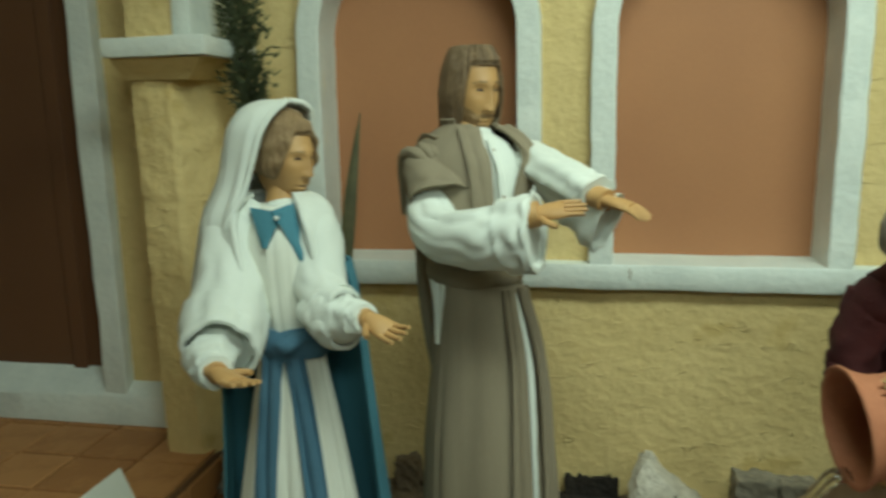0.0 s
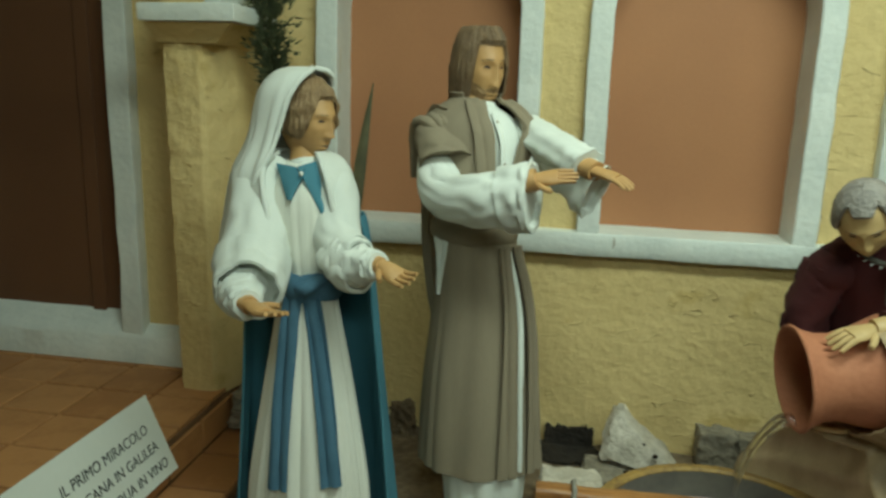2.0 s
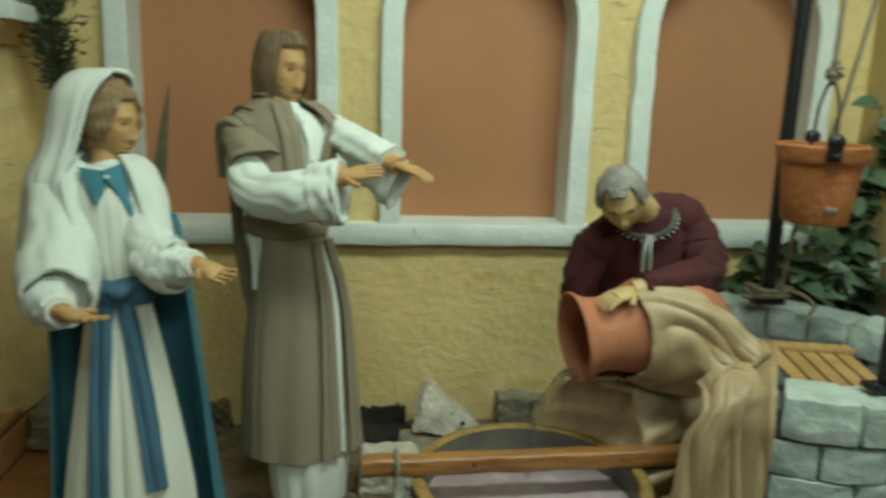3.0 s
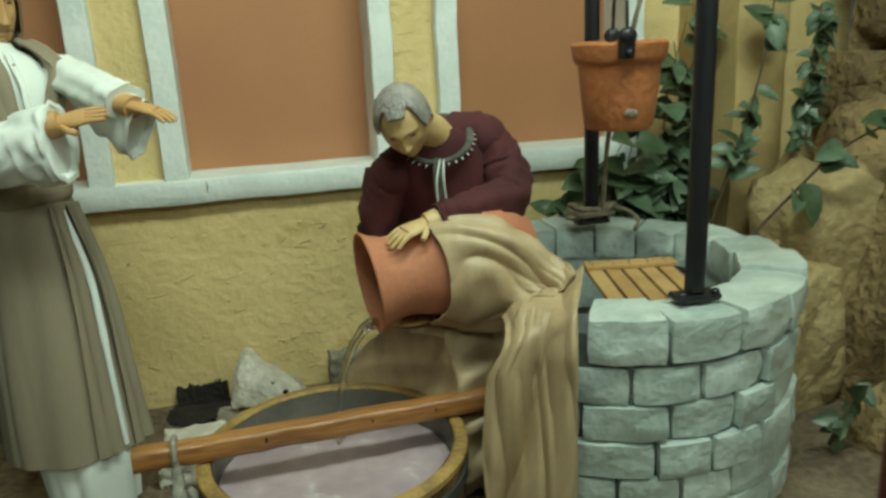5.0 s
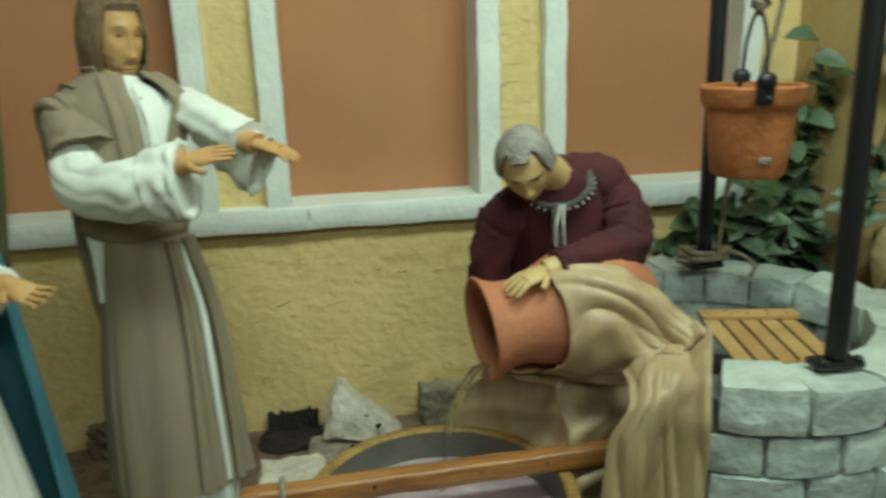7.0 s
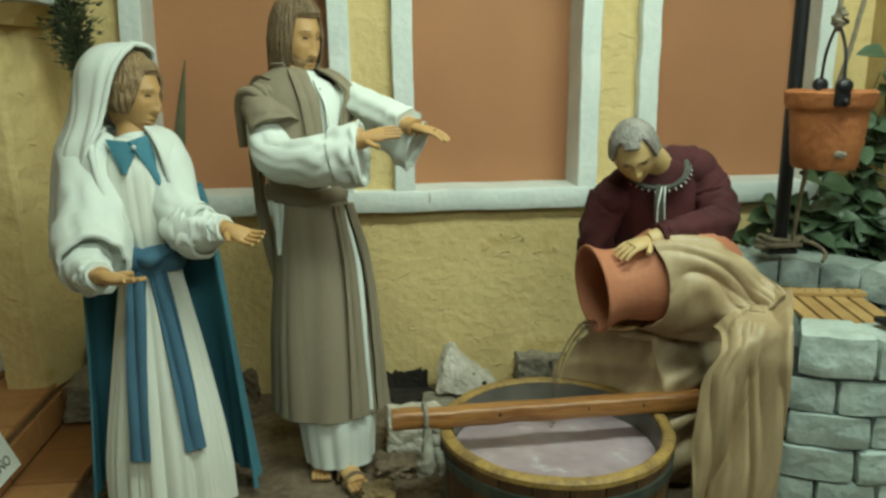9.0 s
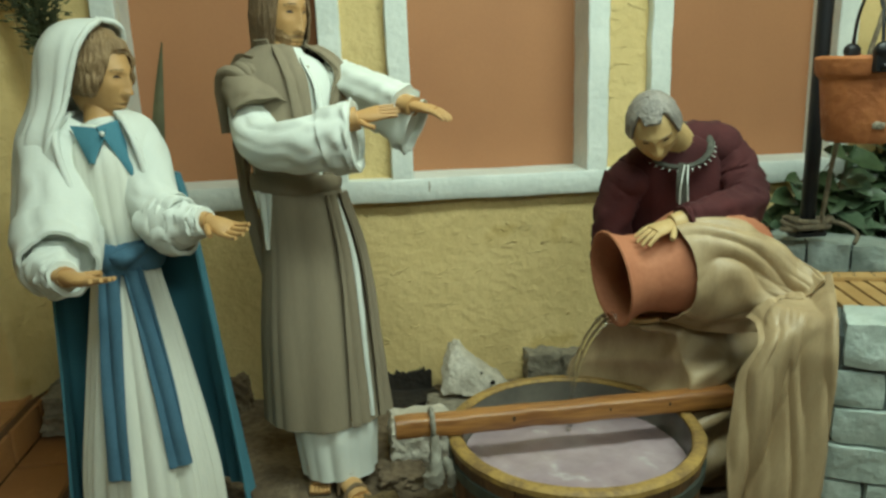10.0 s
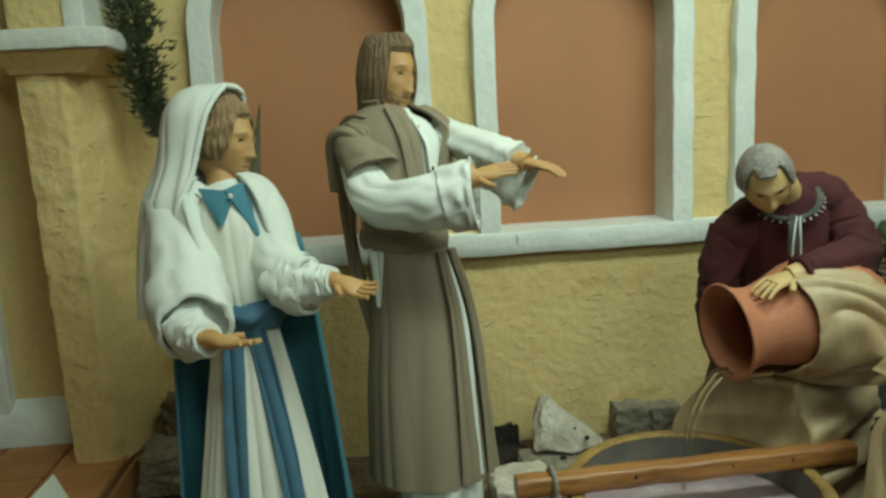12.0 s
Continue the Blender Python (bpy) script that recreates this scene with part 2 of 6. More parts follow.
def loft(bm, rings, mi=0, cap0=True, cap1=True, closed=True):
    vs = [[bm.verts.new(p) for p in r] for r in rings]
    n = len(vs[0])
    for a, b in zip(vs, vs[1:]):
        for i in range(n if closed else n - 1):
            f = bm.faces.new((a[i], a[(i + 1) % n], b[(i + 1) % n], b[i]))
            f.material_index = mi
    for flag, r in ((cap0, vs[0]), (cap1, vs[-1])):
        if flag and closed:
            bm.faces.new(r).material_index = mi
    return vs


def spline(pts, n):
    """n places along a smooth line through pts; pts may have any number of columns."""
    p = np.array(pts, float)
    p = np.vstack([2 * p[0] - p[1], p, 2 * p[-1] - p[-2]])
    out = []
    for s in np.linspace(0, len(p) - 3 - 1e-6, n):
        i = int(s)
        t = s - i
        a, b, c, d = p[i:i + 4]
        out.append(0.5 * (2 * b + (c - a) * t + (2 * a - 5 * b + 4 * c - d) * t * t + (3 * b - a - 3 * c + d) * t ** 3))
    return np.array(out)


def tube(bm, pts, mi=0, n=16, steps=14, folds=0, amp=0.0, seed=0.0, flat=1.0, up=(0, 0, 1), wrinkle=0.0, caps=True):
    """A tube along rows of x, y, z, radius; flat squeezes it across up; folds run along it, wrinkles round it."""
    q = spline(pts, steps)
    rings = []
    for k, row in enumerate(q):
        c, r = row[:3], row[3]
        d = unit(q[min(k + 1, len(q) - 1)][:3] - q[max(k - 1, 0)][:3])
        side = np.cross(d, np.asarray(up, float))
        side = unit(side) if np.linalg.norm(side) > 1e-3 else V(1, 0, 0)
        nrm = np.cross(side, d)
        ring = []
        for i in range(n):
            t = 2 * math.pi * i / n
            w = 1 + amp * math.sin(folds * t + seed + k * 0.15) if folds else 1
            if wrinkle:
                w += wrinkle * noise.noise(Vector((math.cos(t) * 1.5 + seed, math.sin(t) * 1.5, k * 0.75 + seed)))
            ring.append(c + r * w * (side * math.cos(t) + nrm * math.sin(t) * flat))
        rings.append(ring)
    loft(bm, rings, mi, caps, caps)


def sheet(bm, grid, thick, mi=0):
    """A cloth of some thickness through a grid of places."""
    g = np.array(grid, float)
    du, dv = np.gradient(g, axis=0), np.gradient(g, axis=1)
    nn = np.cross(du, dv)
    nn /= np.maximum(np.linalg.norm(nn, axis=2, keepdims=True), 1e-9)
    m, n = g.shape[:2]
    lay = [[[bm.verts.new(p) for p in row] for row in g + s * nn * thick / 2] for s in (1, -1)]
    for s, L in enumerate(lay):
        for i in range(m - 1):
            for j in range(n - 1):
                f = (L[i][j], L[i + 1][j], L[i + 1][j + 1], L[i][j + 1])
                bm.faces.new(f if s == 0 else f[::-1]).material_index = mi
    rim = [(i, 0) for i in range(m)] + [(m - 1, j) for j in range(1, n)] + [(i, n - 1) for i in range(m - 2, -1, -1)] + [(0, j) for j in range(n - 2, 0, -1)]
    for (a, b), (c, d) in zip(rim, rim[1:] + rim[:1]):
        bm.faces.new((lay[0][a][b], lay[1][a][b], lay[1][c][d], lay[0][c][d])).material_index = mi


def box(bm, x0, x1, y0, y1, z0, z1, mi=0, bevel=0.0, cuts=0, wobble=0.0, seed=0.0):
    """A block with worn edges and an uneven, hand-made face."""
    r = bmesh.ops.create_cube(bm, size=1)
    vs = r["verts"]
    bmesh.ops.scale(bm, verts=vs, vec=(x1 - x0, y1 - y0, z1 - z0))
    bmesh.ops.translate(bm, verts=vs, vec=((x0 + x1) / 2, (y0 + y1) / 2, (z0 + z1) / 2))
    faces = {f for v in vs for f in v.link_faces}
    for f in faces:
        f.material_index = mi
    if bevel:
        es = list({e for v in vs for e in v.link_edges})
        r = bmesh.ops.bevel(bm, geom=es, offset=bevel, segments=2, affect="EDGES", profile=0.6)
        faces = {f for v in r["verts"] for f in v.link_faces} | {f for f in faces if f.is_valid}
    if cuts:
        es = list({e for f in faces if f.is_valid for e in f.edges if e.calc_length() > 0.03})
        r = bmesh.ops.subdivide_edges(bm, edges=es, cuts=cuts, use_grid_fill=True)
    vs = {v for f in bm.faces for v in f.verts if x0 - .001 <= v.co.x <= x1 + .001 and y0 - .001 <= v.co.y <= y1 + .001 and z0 - .001 <= v.co.z <= z1 + .001} if wobble else ()
    for v in vs:
        v.co += Vector((n3(v.co, 14) + 0, n3(v.co + Vector((9, 3, 1)), 14), n3(v.co + Vector((2, 7, 5)), 14))) * wobble
    for f in bm.faces:
        if f.material_index != mi and f in faces:
            f.material_index = mi


def lump(bm, c, size, seed, mi=0, rough=0.28, sub=3, k=2.2, cut=(), block=0.45):
    """A broken stone: a rounded block with flattened, uneven faces."""
    r = bmesh.ops.create_icosphere(bm, subdivisions=sub, radius=1)
    for v in r["verts"]:
        p = np.array(v.co)
        m = np.max(np.abs(p))
        p = p * (1 - block + block / m)
        p *= 1 + rough * noise.noise(Vector(p * k) + Vector((seed, seed * 2, 0))) + rough * 0.4 * noise.noise(Vector(p * k * 3) + Vector((seed, 0, seed)))
        for d, off in cut:
            d = unit(d)
            over = p @ d - off
            if over > 0:
                p = p - d * over * 0.92
        v.co = Vector(p * np.array(size) * 0.5 + np.array(c))
    for f in {f for v in r["verts"] for f in v.link_faces}:
        f.material_index = mi


def ellipsoid(bm, c, r, mi=0, n=14):
    q = bmesh.ops.create_uvsphere(bm, u_segments=n, v_segments=max(6, n * 2 // 3), radius=1)
    for v in q["verts"]:
        v.co = Vector((v.co.x * r[0] + c[0], v.co.y * r[1] + c[1], v.co.z * r[2] + c[2]))
    for f in {f for v in q["verts"] for f in v.link_faces}:
        f.material_index = mi


def crease(u):
    """Cloth folds: round crests with narrow valleys between."""
    return 2 * abs(math.sin(u)) ** 0.8 - 1


def gown(bm, secs, mi, n=110, steps=34, folds=15, amp=0.05, seed=0.0, top_fade=0.8, cap=True):
    """A robe of hanging folds through rows of z, x, y, half width, half depth."""
    q = spline(secs, steps)
    rings = []
    z0, z1 = q[0][0], q[-1][0]
    for z, x, y, a, b in q:
        low = abs(z - z1) / abs(z1 - z0)
        ring = []
        for i in range(n):
            t = 2 * math.pi * i / n
            g = noise.noise(Vector((math.cos(t) * 2 + seed, math.sin(t) * 2, z * 1.5)))
            w = crease(folds * t / 2 + 1.3 * g + seed) * 0.6 + crease(int(folds * 1.73) * t / 2 + seed * 2 + 0.9 * g) * 0.4
            k = 1 + amp * w * (1 - top_fade + top_fade * low) + 0.05 * g
            ring.append((x + a * k * math.cos(t), y + b * k * math.sin(t), z))
        rings.append(ring)
    loft(bm, rings, mi, cap, cap)


def head(bm, c, az, tilt, roll, size, skin, hair, eye, style, beard=0, wide_by=1.0, tall_by=1.0):
    """A painted head. az: the way it faces, in degrees from -y towards +x; tilt: degrees that it looks down."""
    turn = Matrix.Translation(Vector(c)) @ Matrix.Rotation(radians(az), 4, "Z") @ Matrix.Rotation(radians(tilt), 4, "X") @ Matrix.Rotation(radians(roll), 4, "Y")

    def put(p):
        return turn @ Vector((p[0] * size * wide_by, p[1] * size, p[2] * size * tall_by))

    def bell(u, v, u0, v0, su, sv):
        return math.exp(-((u - u0) / su) ** 2 - ((v - v0) / sv) ** 2)

    def relief(x, z):
        """How far the face stands forward of the plain skull, at half widths x and heights z."""
        m = abs(x)
        d = 0.038 * bell(m, z, 0.26, 0.17, 0.20, 0.075) + 0.04 * bell(m, z, 0.0, 0.20, 0.25, 0.12)
        d -= 0.085 * bell(m, z, 0.29, 0.01, 0.15, 0.095)
        d += 0.055 * bell(m, z, 0.29, 0.0, 0.095, 0.050)
        d += 0.035 * bell(m, z, 0.47, -0.18, 0.16, 0.16)
        s = (0.12 - z) / 0.46
        if -0.1 < s < 1.25:
            h = 0.05 + 0.150 * min(1, max(0, s)) ** 1.15
            if s > 1:
                h *= max(0, 1 - (s - 1) / 0.13)
            if s < 0:
                h *= 1 + s * 10
            w = 0.085 + 0.055 * max(0, s) ** 3
            d += h * math.exp(-(m / w) ** 2)
            d += 0.07 * bell(m, z, 0.12, -0.31, 0.055, 0.06)
        d += 0.065 * bell(m, z, 0.0, -0.525, 0.20, 0.042) + 0.060 * bell(m, z, 0.0, -0.630, 0.17, 0.045) - 0.045 * bell(m, z, 0.0, -0.578, 0.24, 0.016)
        d -= 0.035 * bell(m, z, 0.0, -0.735, 0.20, 0.045)
        d += 0.125 * bell(m, z, 0.0, -0.90, 0.24, 0.14)
        d -= 0.015 * bell(m, z, 0.45, -0.52, 0.18, 0.20)
        return d

    rows, cols = 110, 130
    vs, info = [], []
    for i in range(rows + 1):
        e = -90 + 180 * i / rows
        ring, row = [], []
        for j in range(cols):
            a = -180 + 360 * j / cols
            ce, se, ca, sa = math.cos(radians(e)), math.sin(radians(e)), math.cos(radians(a)), math.sin(radians(a))
            z = se
            jaw = max(0, (-z - 0.1) / 0.9)
            wide = 0.72 * (1 - 0.22 * jaw ** 1.4)
            q = abs(ce) ** (0.86 if z < 0 else 1.0) * (1 if ce >= 0 else -1)
            x, y = wide * q * sa, -0.84 * q * ca
            if ca < 0:
                y *= 1.06
            front = max(0, ca) ** 0.7
            d = relief(x, z) * front
            if style == "beard" and z < -0.40:
                d += (0.05 + 0.03 * noise.noise(Vector((x * 9, z * 7, 3)))) * min(1, (-0.40 - z) / 0.12) * front * (0 if abs(x) < 0.20 and -0.66 < z < -0.47 else 1)
            p = V(x, y - d, z * (1.0 if z > 0 else 1.05))
            ring.append(bm.verts.new(put(p)))
            row.append((x, z, ca))
        vs.append(ring)
        info.append(row)
    for i in range(rows):
        for j in range(cols):
            k = (j + 1) % cols
            f = bm.faces.new((vs[i][j], vs[i][k], vs[i + 1][k], vs[i + 1][j]))
            x, z, ca = info[i][j]
            m = abs(x)
            f.material_index = skin
            if ca > 0.2:
                if ((m - 0.29) / 0.10) ** 2 + ((z - 0.008) / 0.024) ** 2 < 1:
                    f.material_index = eye
                if 0.13 < m < 0.46 and abs(z - 0.165 + 0.6 * (m - 0.27) ** 2) < 0.012:
                    f.material_index = hair
                if style != "beard" and m < 0.17 - 2.2 * abs(z + 0.578) and abs(z + 0.578) < 0.012:
                    f.material_index = eye
            if style == "beard" and ca > -0.1:
                low = z < -0.65 or (m > 0.22 and z < -0.26 - 0.50 * (0.66 - m))
                if low or (m < 0.24 and -0.50 < z < -0.43):
                    f.material_index = beard
    if style == "short":
        for s in (-1, 1):
            r = bmesh.ops.create_uvsphere(bm, u_segments=12, v_segments=10, radius=1)
            for v in r["verts"]:
                v.co = put((s * 0.735 + v.co.x * 0.07, 0.08 + v.co.y * 0.15, -0.06 + v.co.z * 0.22))
            for f in {f for v in r["verts"] for f in v.link_faces}:
                f.material_index = skin
    # hair as a thick grooved cap that leaves the face free
    rings, rr, cc = [], 40, 120
    for i in range(rr + 1):
        s = i / rr
        ring = []
        for j in range(cc):
            a = -180 + 360 * j / cc
            m = abs(a)
            step = lambda u: min(1, max(0, u)) ** 2 * (3 - 2 * min(1, max(0, u)))  # noqa: E731
            if style == "beard":
                edge = 29 - 94 * step((m - 42) / 24)
            elif style == "short":
                edge = 37 + 12 * step((m - 20) / 18) - 50 * step((m - 42) / 18) - 40 * step((m - 84) / 30)
            else:
                edge = 33 - 60 * step((m - 24) / 46)
            e = 90 - (90 - edge) * s
            ce, se = math.cos(radians(e)), math.sin(radians(e))
            flow = 7 * noise.noise(Vector((a * 0.018, e * 0.010, 1)))
            groove = 0.022 * math.sin(m * 0.50 + flow) + 0.012 * math.sin(m * 1.15 + 2 * flow)
            if style == "short":
                groove = 0.035 * noise.noise(Vector((a * 0.16 * max(0.15, ce), e * 0.20, 7)))
            wave = 0.030 * math.sin(e * 0.28 + m * 0.05) if style == "hood" else 0.035 * noise.noise(Vector((a * 0.07, e * 0.06, 4))) if style == "short" else 0
            k = 1.10 + (groove + wave) * (0.3 + 0.9 * s) + (0.05 * math.exp(-((m) / 40) ** 2) * math.exp(-((s - 0.9) / 0.12) ** 2) if style != "short" else 0)
            if s > 0.96:
                k -= 0.09
            back = 1.08 if m > 90 else 1.0
            p = V(0.76 * ce * math.sin(radians(a)), -0.87 * ce * math.cos(radians(a)) * back, 0.99 * se) * k
            if style == "beard" and e < 0:
                f = -e / 65
                p = V(0.79 * math.sin(radians(a)) * (1 - 0.10 * f) * k, -0.90 * math.cos(radians(a)) * (1 - 0.10 * f) * k * back, -1.12 * f)
            ring.append(put(p))
        rings.append(ring)
    loft(bm, rings, hair, True, False)


def hand(bm, wrist, ahead, palm, size, mi, curl=0.15, spread=0.10, thumb=1):
    """A hand at the wrist that points ahead, with its palm facing palm; thumb: the side on which the thumb is."""
    f, p = unit(ahead), np.asarray(palm, float)
    p = unit(p - f * (p @ f))
    s = np.cross(f, p) * thumb
    w = np.asarray(wrist, float)
    rings = []
    for k, (d, a, b) in enumerate(((-0.25, .17, .15), (0.0, .17, .14), (0.2, .23, .13), (0.42, .26, .11), (0.52, .24, .08))):
        rings.append([w + size * (f * d + s * a * math.cos(t) + p * b * math.sin(t)) for t in np.linspace(0, 2 * math.pi, 14, endpoint=False)])
    loft(bm, rings, mi)
    for q, ln in ((-0.19, .42), (-0.065, .50), (0.06, .52), (0.18, .46)):
        rows, at, d = [], w + size * (f * 0.44 + s * q), unit(f + s * q * spread * 6)
        for k in range(5):
            rows.append((*at, size * (0.068 - 0.006 * k)))
            d = unit(d + p * curl)
            at = at + d * size * ln / 4
        tube(bm, rows, mi, 8, 9)
    at, d = w + size * (s * 0.16 + f * 0.08), unit(f * 0.55 + s * 0.8 + p * 0.25)
    rows = []
    for k in range(4):
        rows.append((*at, size * (0.085 - 0.008 * k)))
        at = at + d * size * 0.13
        d = unit(d + f * 0.35)
    tube(bm, rows, mi, 8, 8)


# ---- the setting ----
WALL_Y, PANEL_Y, BACK_Y = 0.028, 0.105, 0.25
SPRING = 0.97
OPENINGS = ((-0.640, -0.235), (-0.041, 0.361), (0.555, 0.957))


def arch_top(x, x0, x1):
    r = (x1 - x0) / 2
    d = abs(x - (x0 + x1) / 2)
    return SPRING + math.sqrt(max((r + 0.010) ** 2 - d * d, 0))


def plaster_wall():
    """The yellow wall with three arched openings that go through it."""
    bm = bmesh.new()
    xs = {-0.90, 1.60}
    for a, b in OPENINGS:
        xs |= set(np.linspace(a, b, 25).round(4).tolist())
    for a, b in zip(sorted(xs), sorted(xs)[1:]):
        if b - a > 0.06:
            xs |= set(np.linspace(a, b, int((b - a) / 0.03) + 1).round(4).tolist())
    xs = sorted(xs)
    top, bottom = 2.0, -0.02
    zs_low, zs_all = np.linspace(bottom, 0.49, 18), np.linspace(bottom, top, 60)

    def face(x, z):
        low = 0.010 * math.exp(-((z - 0.0) / 0.10) ** 2) * (0.5 + noise.noise(Vector((x * 9, z * 9, 0))))
        return WALL_Y - 0.004 * noise.noise(Vector((x * 5, z * 5, 2))) - 0.0025 * noise.noise(Vector((x * 22, z * 34, 5))) - low

    def strip(x0, x1, za, zb):
        n = len(za)
        f = [[bm.verts.new((x, face(x, z), z)) for z in zz] for x, zz in ((x0, za), (x1, zb))]
        r = [[bm.verts.new((x, BACK_Y, z)) for z in (zz[0], zz[-1])] for x, zz in ((x0, za), (x1, zb))]
        for i in range(n - 1):
            bm.faces.new((f[0][i], f[1][i], f[1][i + 1], f[0][i + 1]))
        bm.faces.new((r[0][0], r[0][1], r[1][1], r[1][0]))
        bm.faces.new((f[0][0], r[0][0], r[1][0], f[1][0]))
        bm.faces.new((f[0][-1], f[1][-1], r[1][1], r[0][1]))

    for a, b in zip(xs, xs[1:]):
        m = (a + b) / 2
        hole = [o for o in OPENINGS if o[0] < m < o[1]]
        if hole:
            strip(a, b, zs_low, zs_low)
            ta, tb = arch_top(a, *hole[0]), arch_top(b, *hole[0])
            strip(a, b, np.linspace(ta, top, 20), np.linspace(tb, top, 20))
        else:
            strip(a, b, zs_all, zs_all)
    bmesh.ops.remove_doubles(bm, verts=bm.verts, dist=0.0004)
    return structure("wall_back", bm, STUCCO, "rough yellow stucco wall with three arched openings", "wall", True)


plaster_wall()


def arch_window(name, x0, x1):
    """A blind arched window: a painted surround with a reveal, and a terracotta board behind."""
    win = thing(name, ((x0 + x1) / 2, 0, 0.5), "blind arched window with pale painted surround and terracotta board", "window", kind="structure")
    bm = bmesh.new()
    w = 0.049
    r, cx = (x1 - x0) / 2, (x0 + x1) / 2
    path = [(-1, z) for z in np.linspace(0.495, SPRING, 22)] + [(a, None) for a in np.linspace(math.pi, 0, 30)[1:-1]] + [(1, z) for z in np.linspace(SPRING, 0.495, 22)]
    rings = []
    for k, (a, z) in enumerate(path):
        j = 0.0016 * noise.noise(Vector((k * 0.35, x0 * 9, 1))) + 0.0008 * noise.noise(Vector((k * 1.4, x0 * 5, 7)))
        if z is not None:
            inner, outer = V(cx + a * (r + j), 0, z), V(cx + a * (r + w + j * 1.5), 0, z)
        else:
            d = V(math.cos(a), 0, math.sin(a))
            inner, outer = V(cx, 0, SPRING) + d * (r + j), V(cx, 0, SPRING) + d * (r + w + j * 1.5)
        jy = 0.002 * noise.noise(Vector((k * 0.7, 3, x0)))
        sec = []
        for t, y in ((0, 0.112), (0, 0.003), (0.05, 0.0005), (0.95, 0.0), (1, 0.003), (1, 0.040)):
            p = inner + (outer - inner) * t
            p[1] = y + jy
            sec.append(p)
        rings.append(sec)
    loft(bm, rings, 0)
    part("surround", bm, PAINT, win, "pale blue-white painted plaster surround")
    bm = bmesh.new()
    n = 20
    grid = []
    for i in range(n + 1):
        x = x0 - 0.02 + (x1 - x0 + 0.04) * i / n
        grid.append([(x, PANEL_Y + 0.008 + 0.006 * noise.noise(Vector((x * 5 + z * 1.5, z * 1.2, x0 * 7))), z) for z in np.linspace(0.47, SPRING + r + 0.03, 30)])
    sheet(bm, grid, 0.006)
    part("board", bm, PANEL, win, "terracotta-coloured painted board with faint ripples")


for k, (a, b) in enumerate(OPENINGS):
    arch_window("window_%d" % (k + 1), a, b)

bm = bmesh.new()
rings = []
for i in range(120):
    x = -0.700 + 1.80 * i / 119
    j = 0.0022 * noise.noise(Vector((x * 8, 0, 0))) + 0.001 * noise.noise(Vector((x * 30, 4, 0)))
    rings.append([(x, 0.118, 0.513 + j * 0.6), (x, 0.010 + j * 0.5, 0.5115 + j * 0.5), (x, 0.000, 0.510), (x, -0.0015 + j * 0.5, 0.506), (x, -0.001, 0.463 + j), (x, 0.002, 0.459 + j), (x, 0.118, 0.458 + j)])
loft(bm, rings)
structure("window_sill", bm, PAINT, "long pale blue-white painted sill with a small crack", "window sill", True)
bm = bmesh.new()
tube(bm, [(-0.008, -0.0016, 0.504, 0.0012), (-0.006, -0.0022, 0.492, 0.0018), (-0.008, -0.0022, 0.480, 0.0012)], 0, 8, 8, flat=0.4, up=(0, 1, 0))
tagged(finish("sill_stain", bm, GREYROCK), "thin dark stain run on the sill", "stain", kind="structure")

# the left bay with its dark doorway
bm = bmesh.new()
for x0, x1, z0, z1 in ((-2.2, -1.66, -0.02, 2.0), (-1.66, -1.13, 1.55, 2.0), (-1.15, -0.92, -0.02, 2.0), (-1.66, -1.15, -0.02, 0.17)):
    box(bm, x0, x1, 0.0, 0.13, z0, z1)
structure("wall_left_bay", bm, STUCCO, "yellow stucco wall round a dark doorway", "wall")
door = thing("door_1", (-1.42, -0.02, 0.116), "tall door in pale surround, its board darkened for shade", "door", kind="structure")
bm = bmesh.new()
box(bm, -1.68, -1.13, 0.030, 0.045, 0.13, 1.60, 0)
part("door_leaf", bm, SHADED_PANEL, door, "painted board with shade in its dark brown colour", False)
bm = bmesh.new()
box(bm, -1.300, -1.262, 0.023, 0.0295, 0.20, 1.60, 0, 0.003)
part("cover_strip", bm, SHADED_PANEL, door, "", False)
for x0, x1 in ((-1.184, -1.128), (-1.690, -1.622)):
    bm = bmesh.new()
    box(bm, x0, x1, -0.034, 0.0295, 0.17, 1.60, 0, 0.005, 14, 0.004)
    part("jamb", bm, PAINT, door, "pale blue-white painted jamb")
bm = bmesh.new()
rings = []
for i in range(50):
    x = -1.95 + 0.940 * i / 49
    j = 0.004 * noise.noise(Vector((x * 8, 3, 0)))
    rings.append([(x, 0.0295, 0.232 + j * 0.5), (x, -0.024 + j * 0.4, 0.197 + j), (x, -0.034, 0.190 + j), (x, -0.040 + j * 0.4, 0.182), (x, -0.040, 0.1175), (x, 0.0295, 0.1175)])
loft(bm, rings)
part("threshold", bm, PAINT, door, "pale blue-white painted threshold")


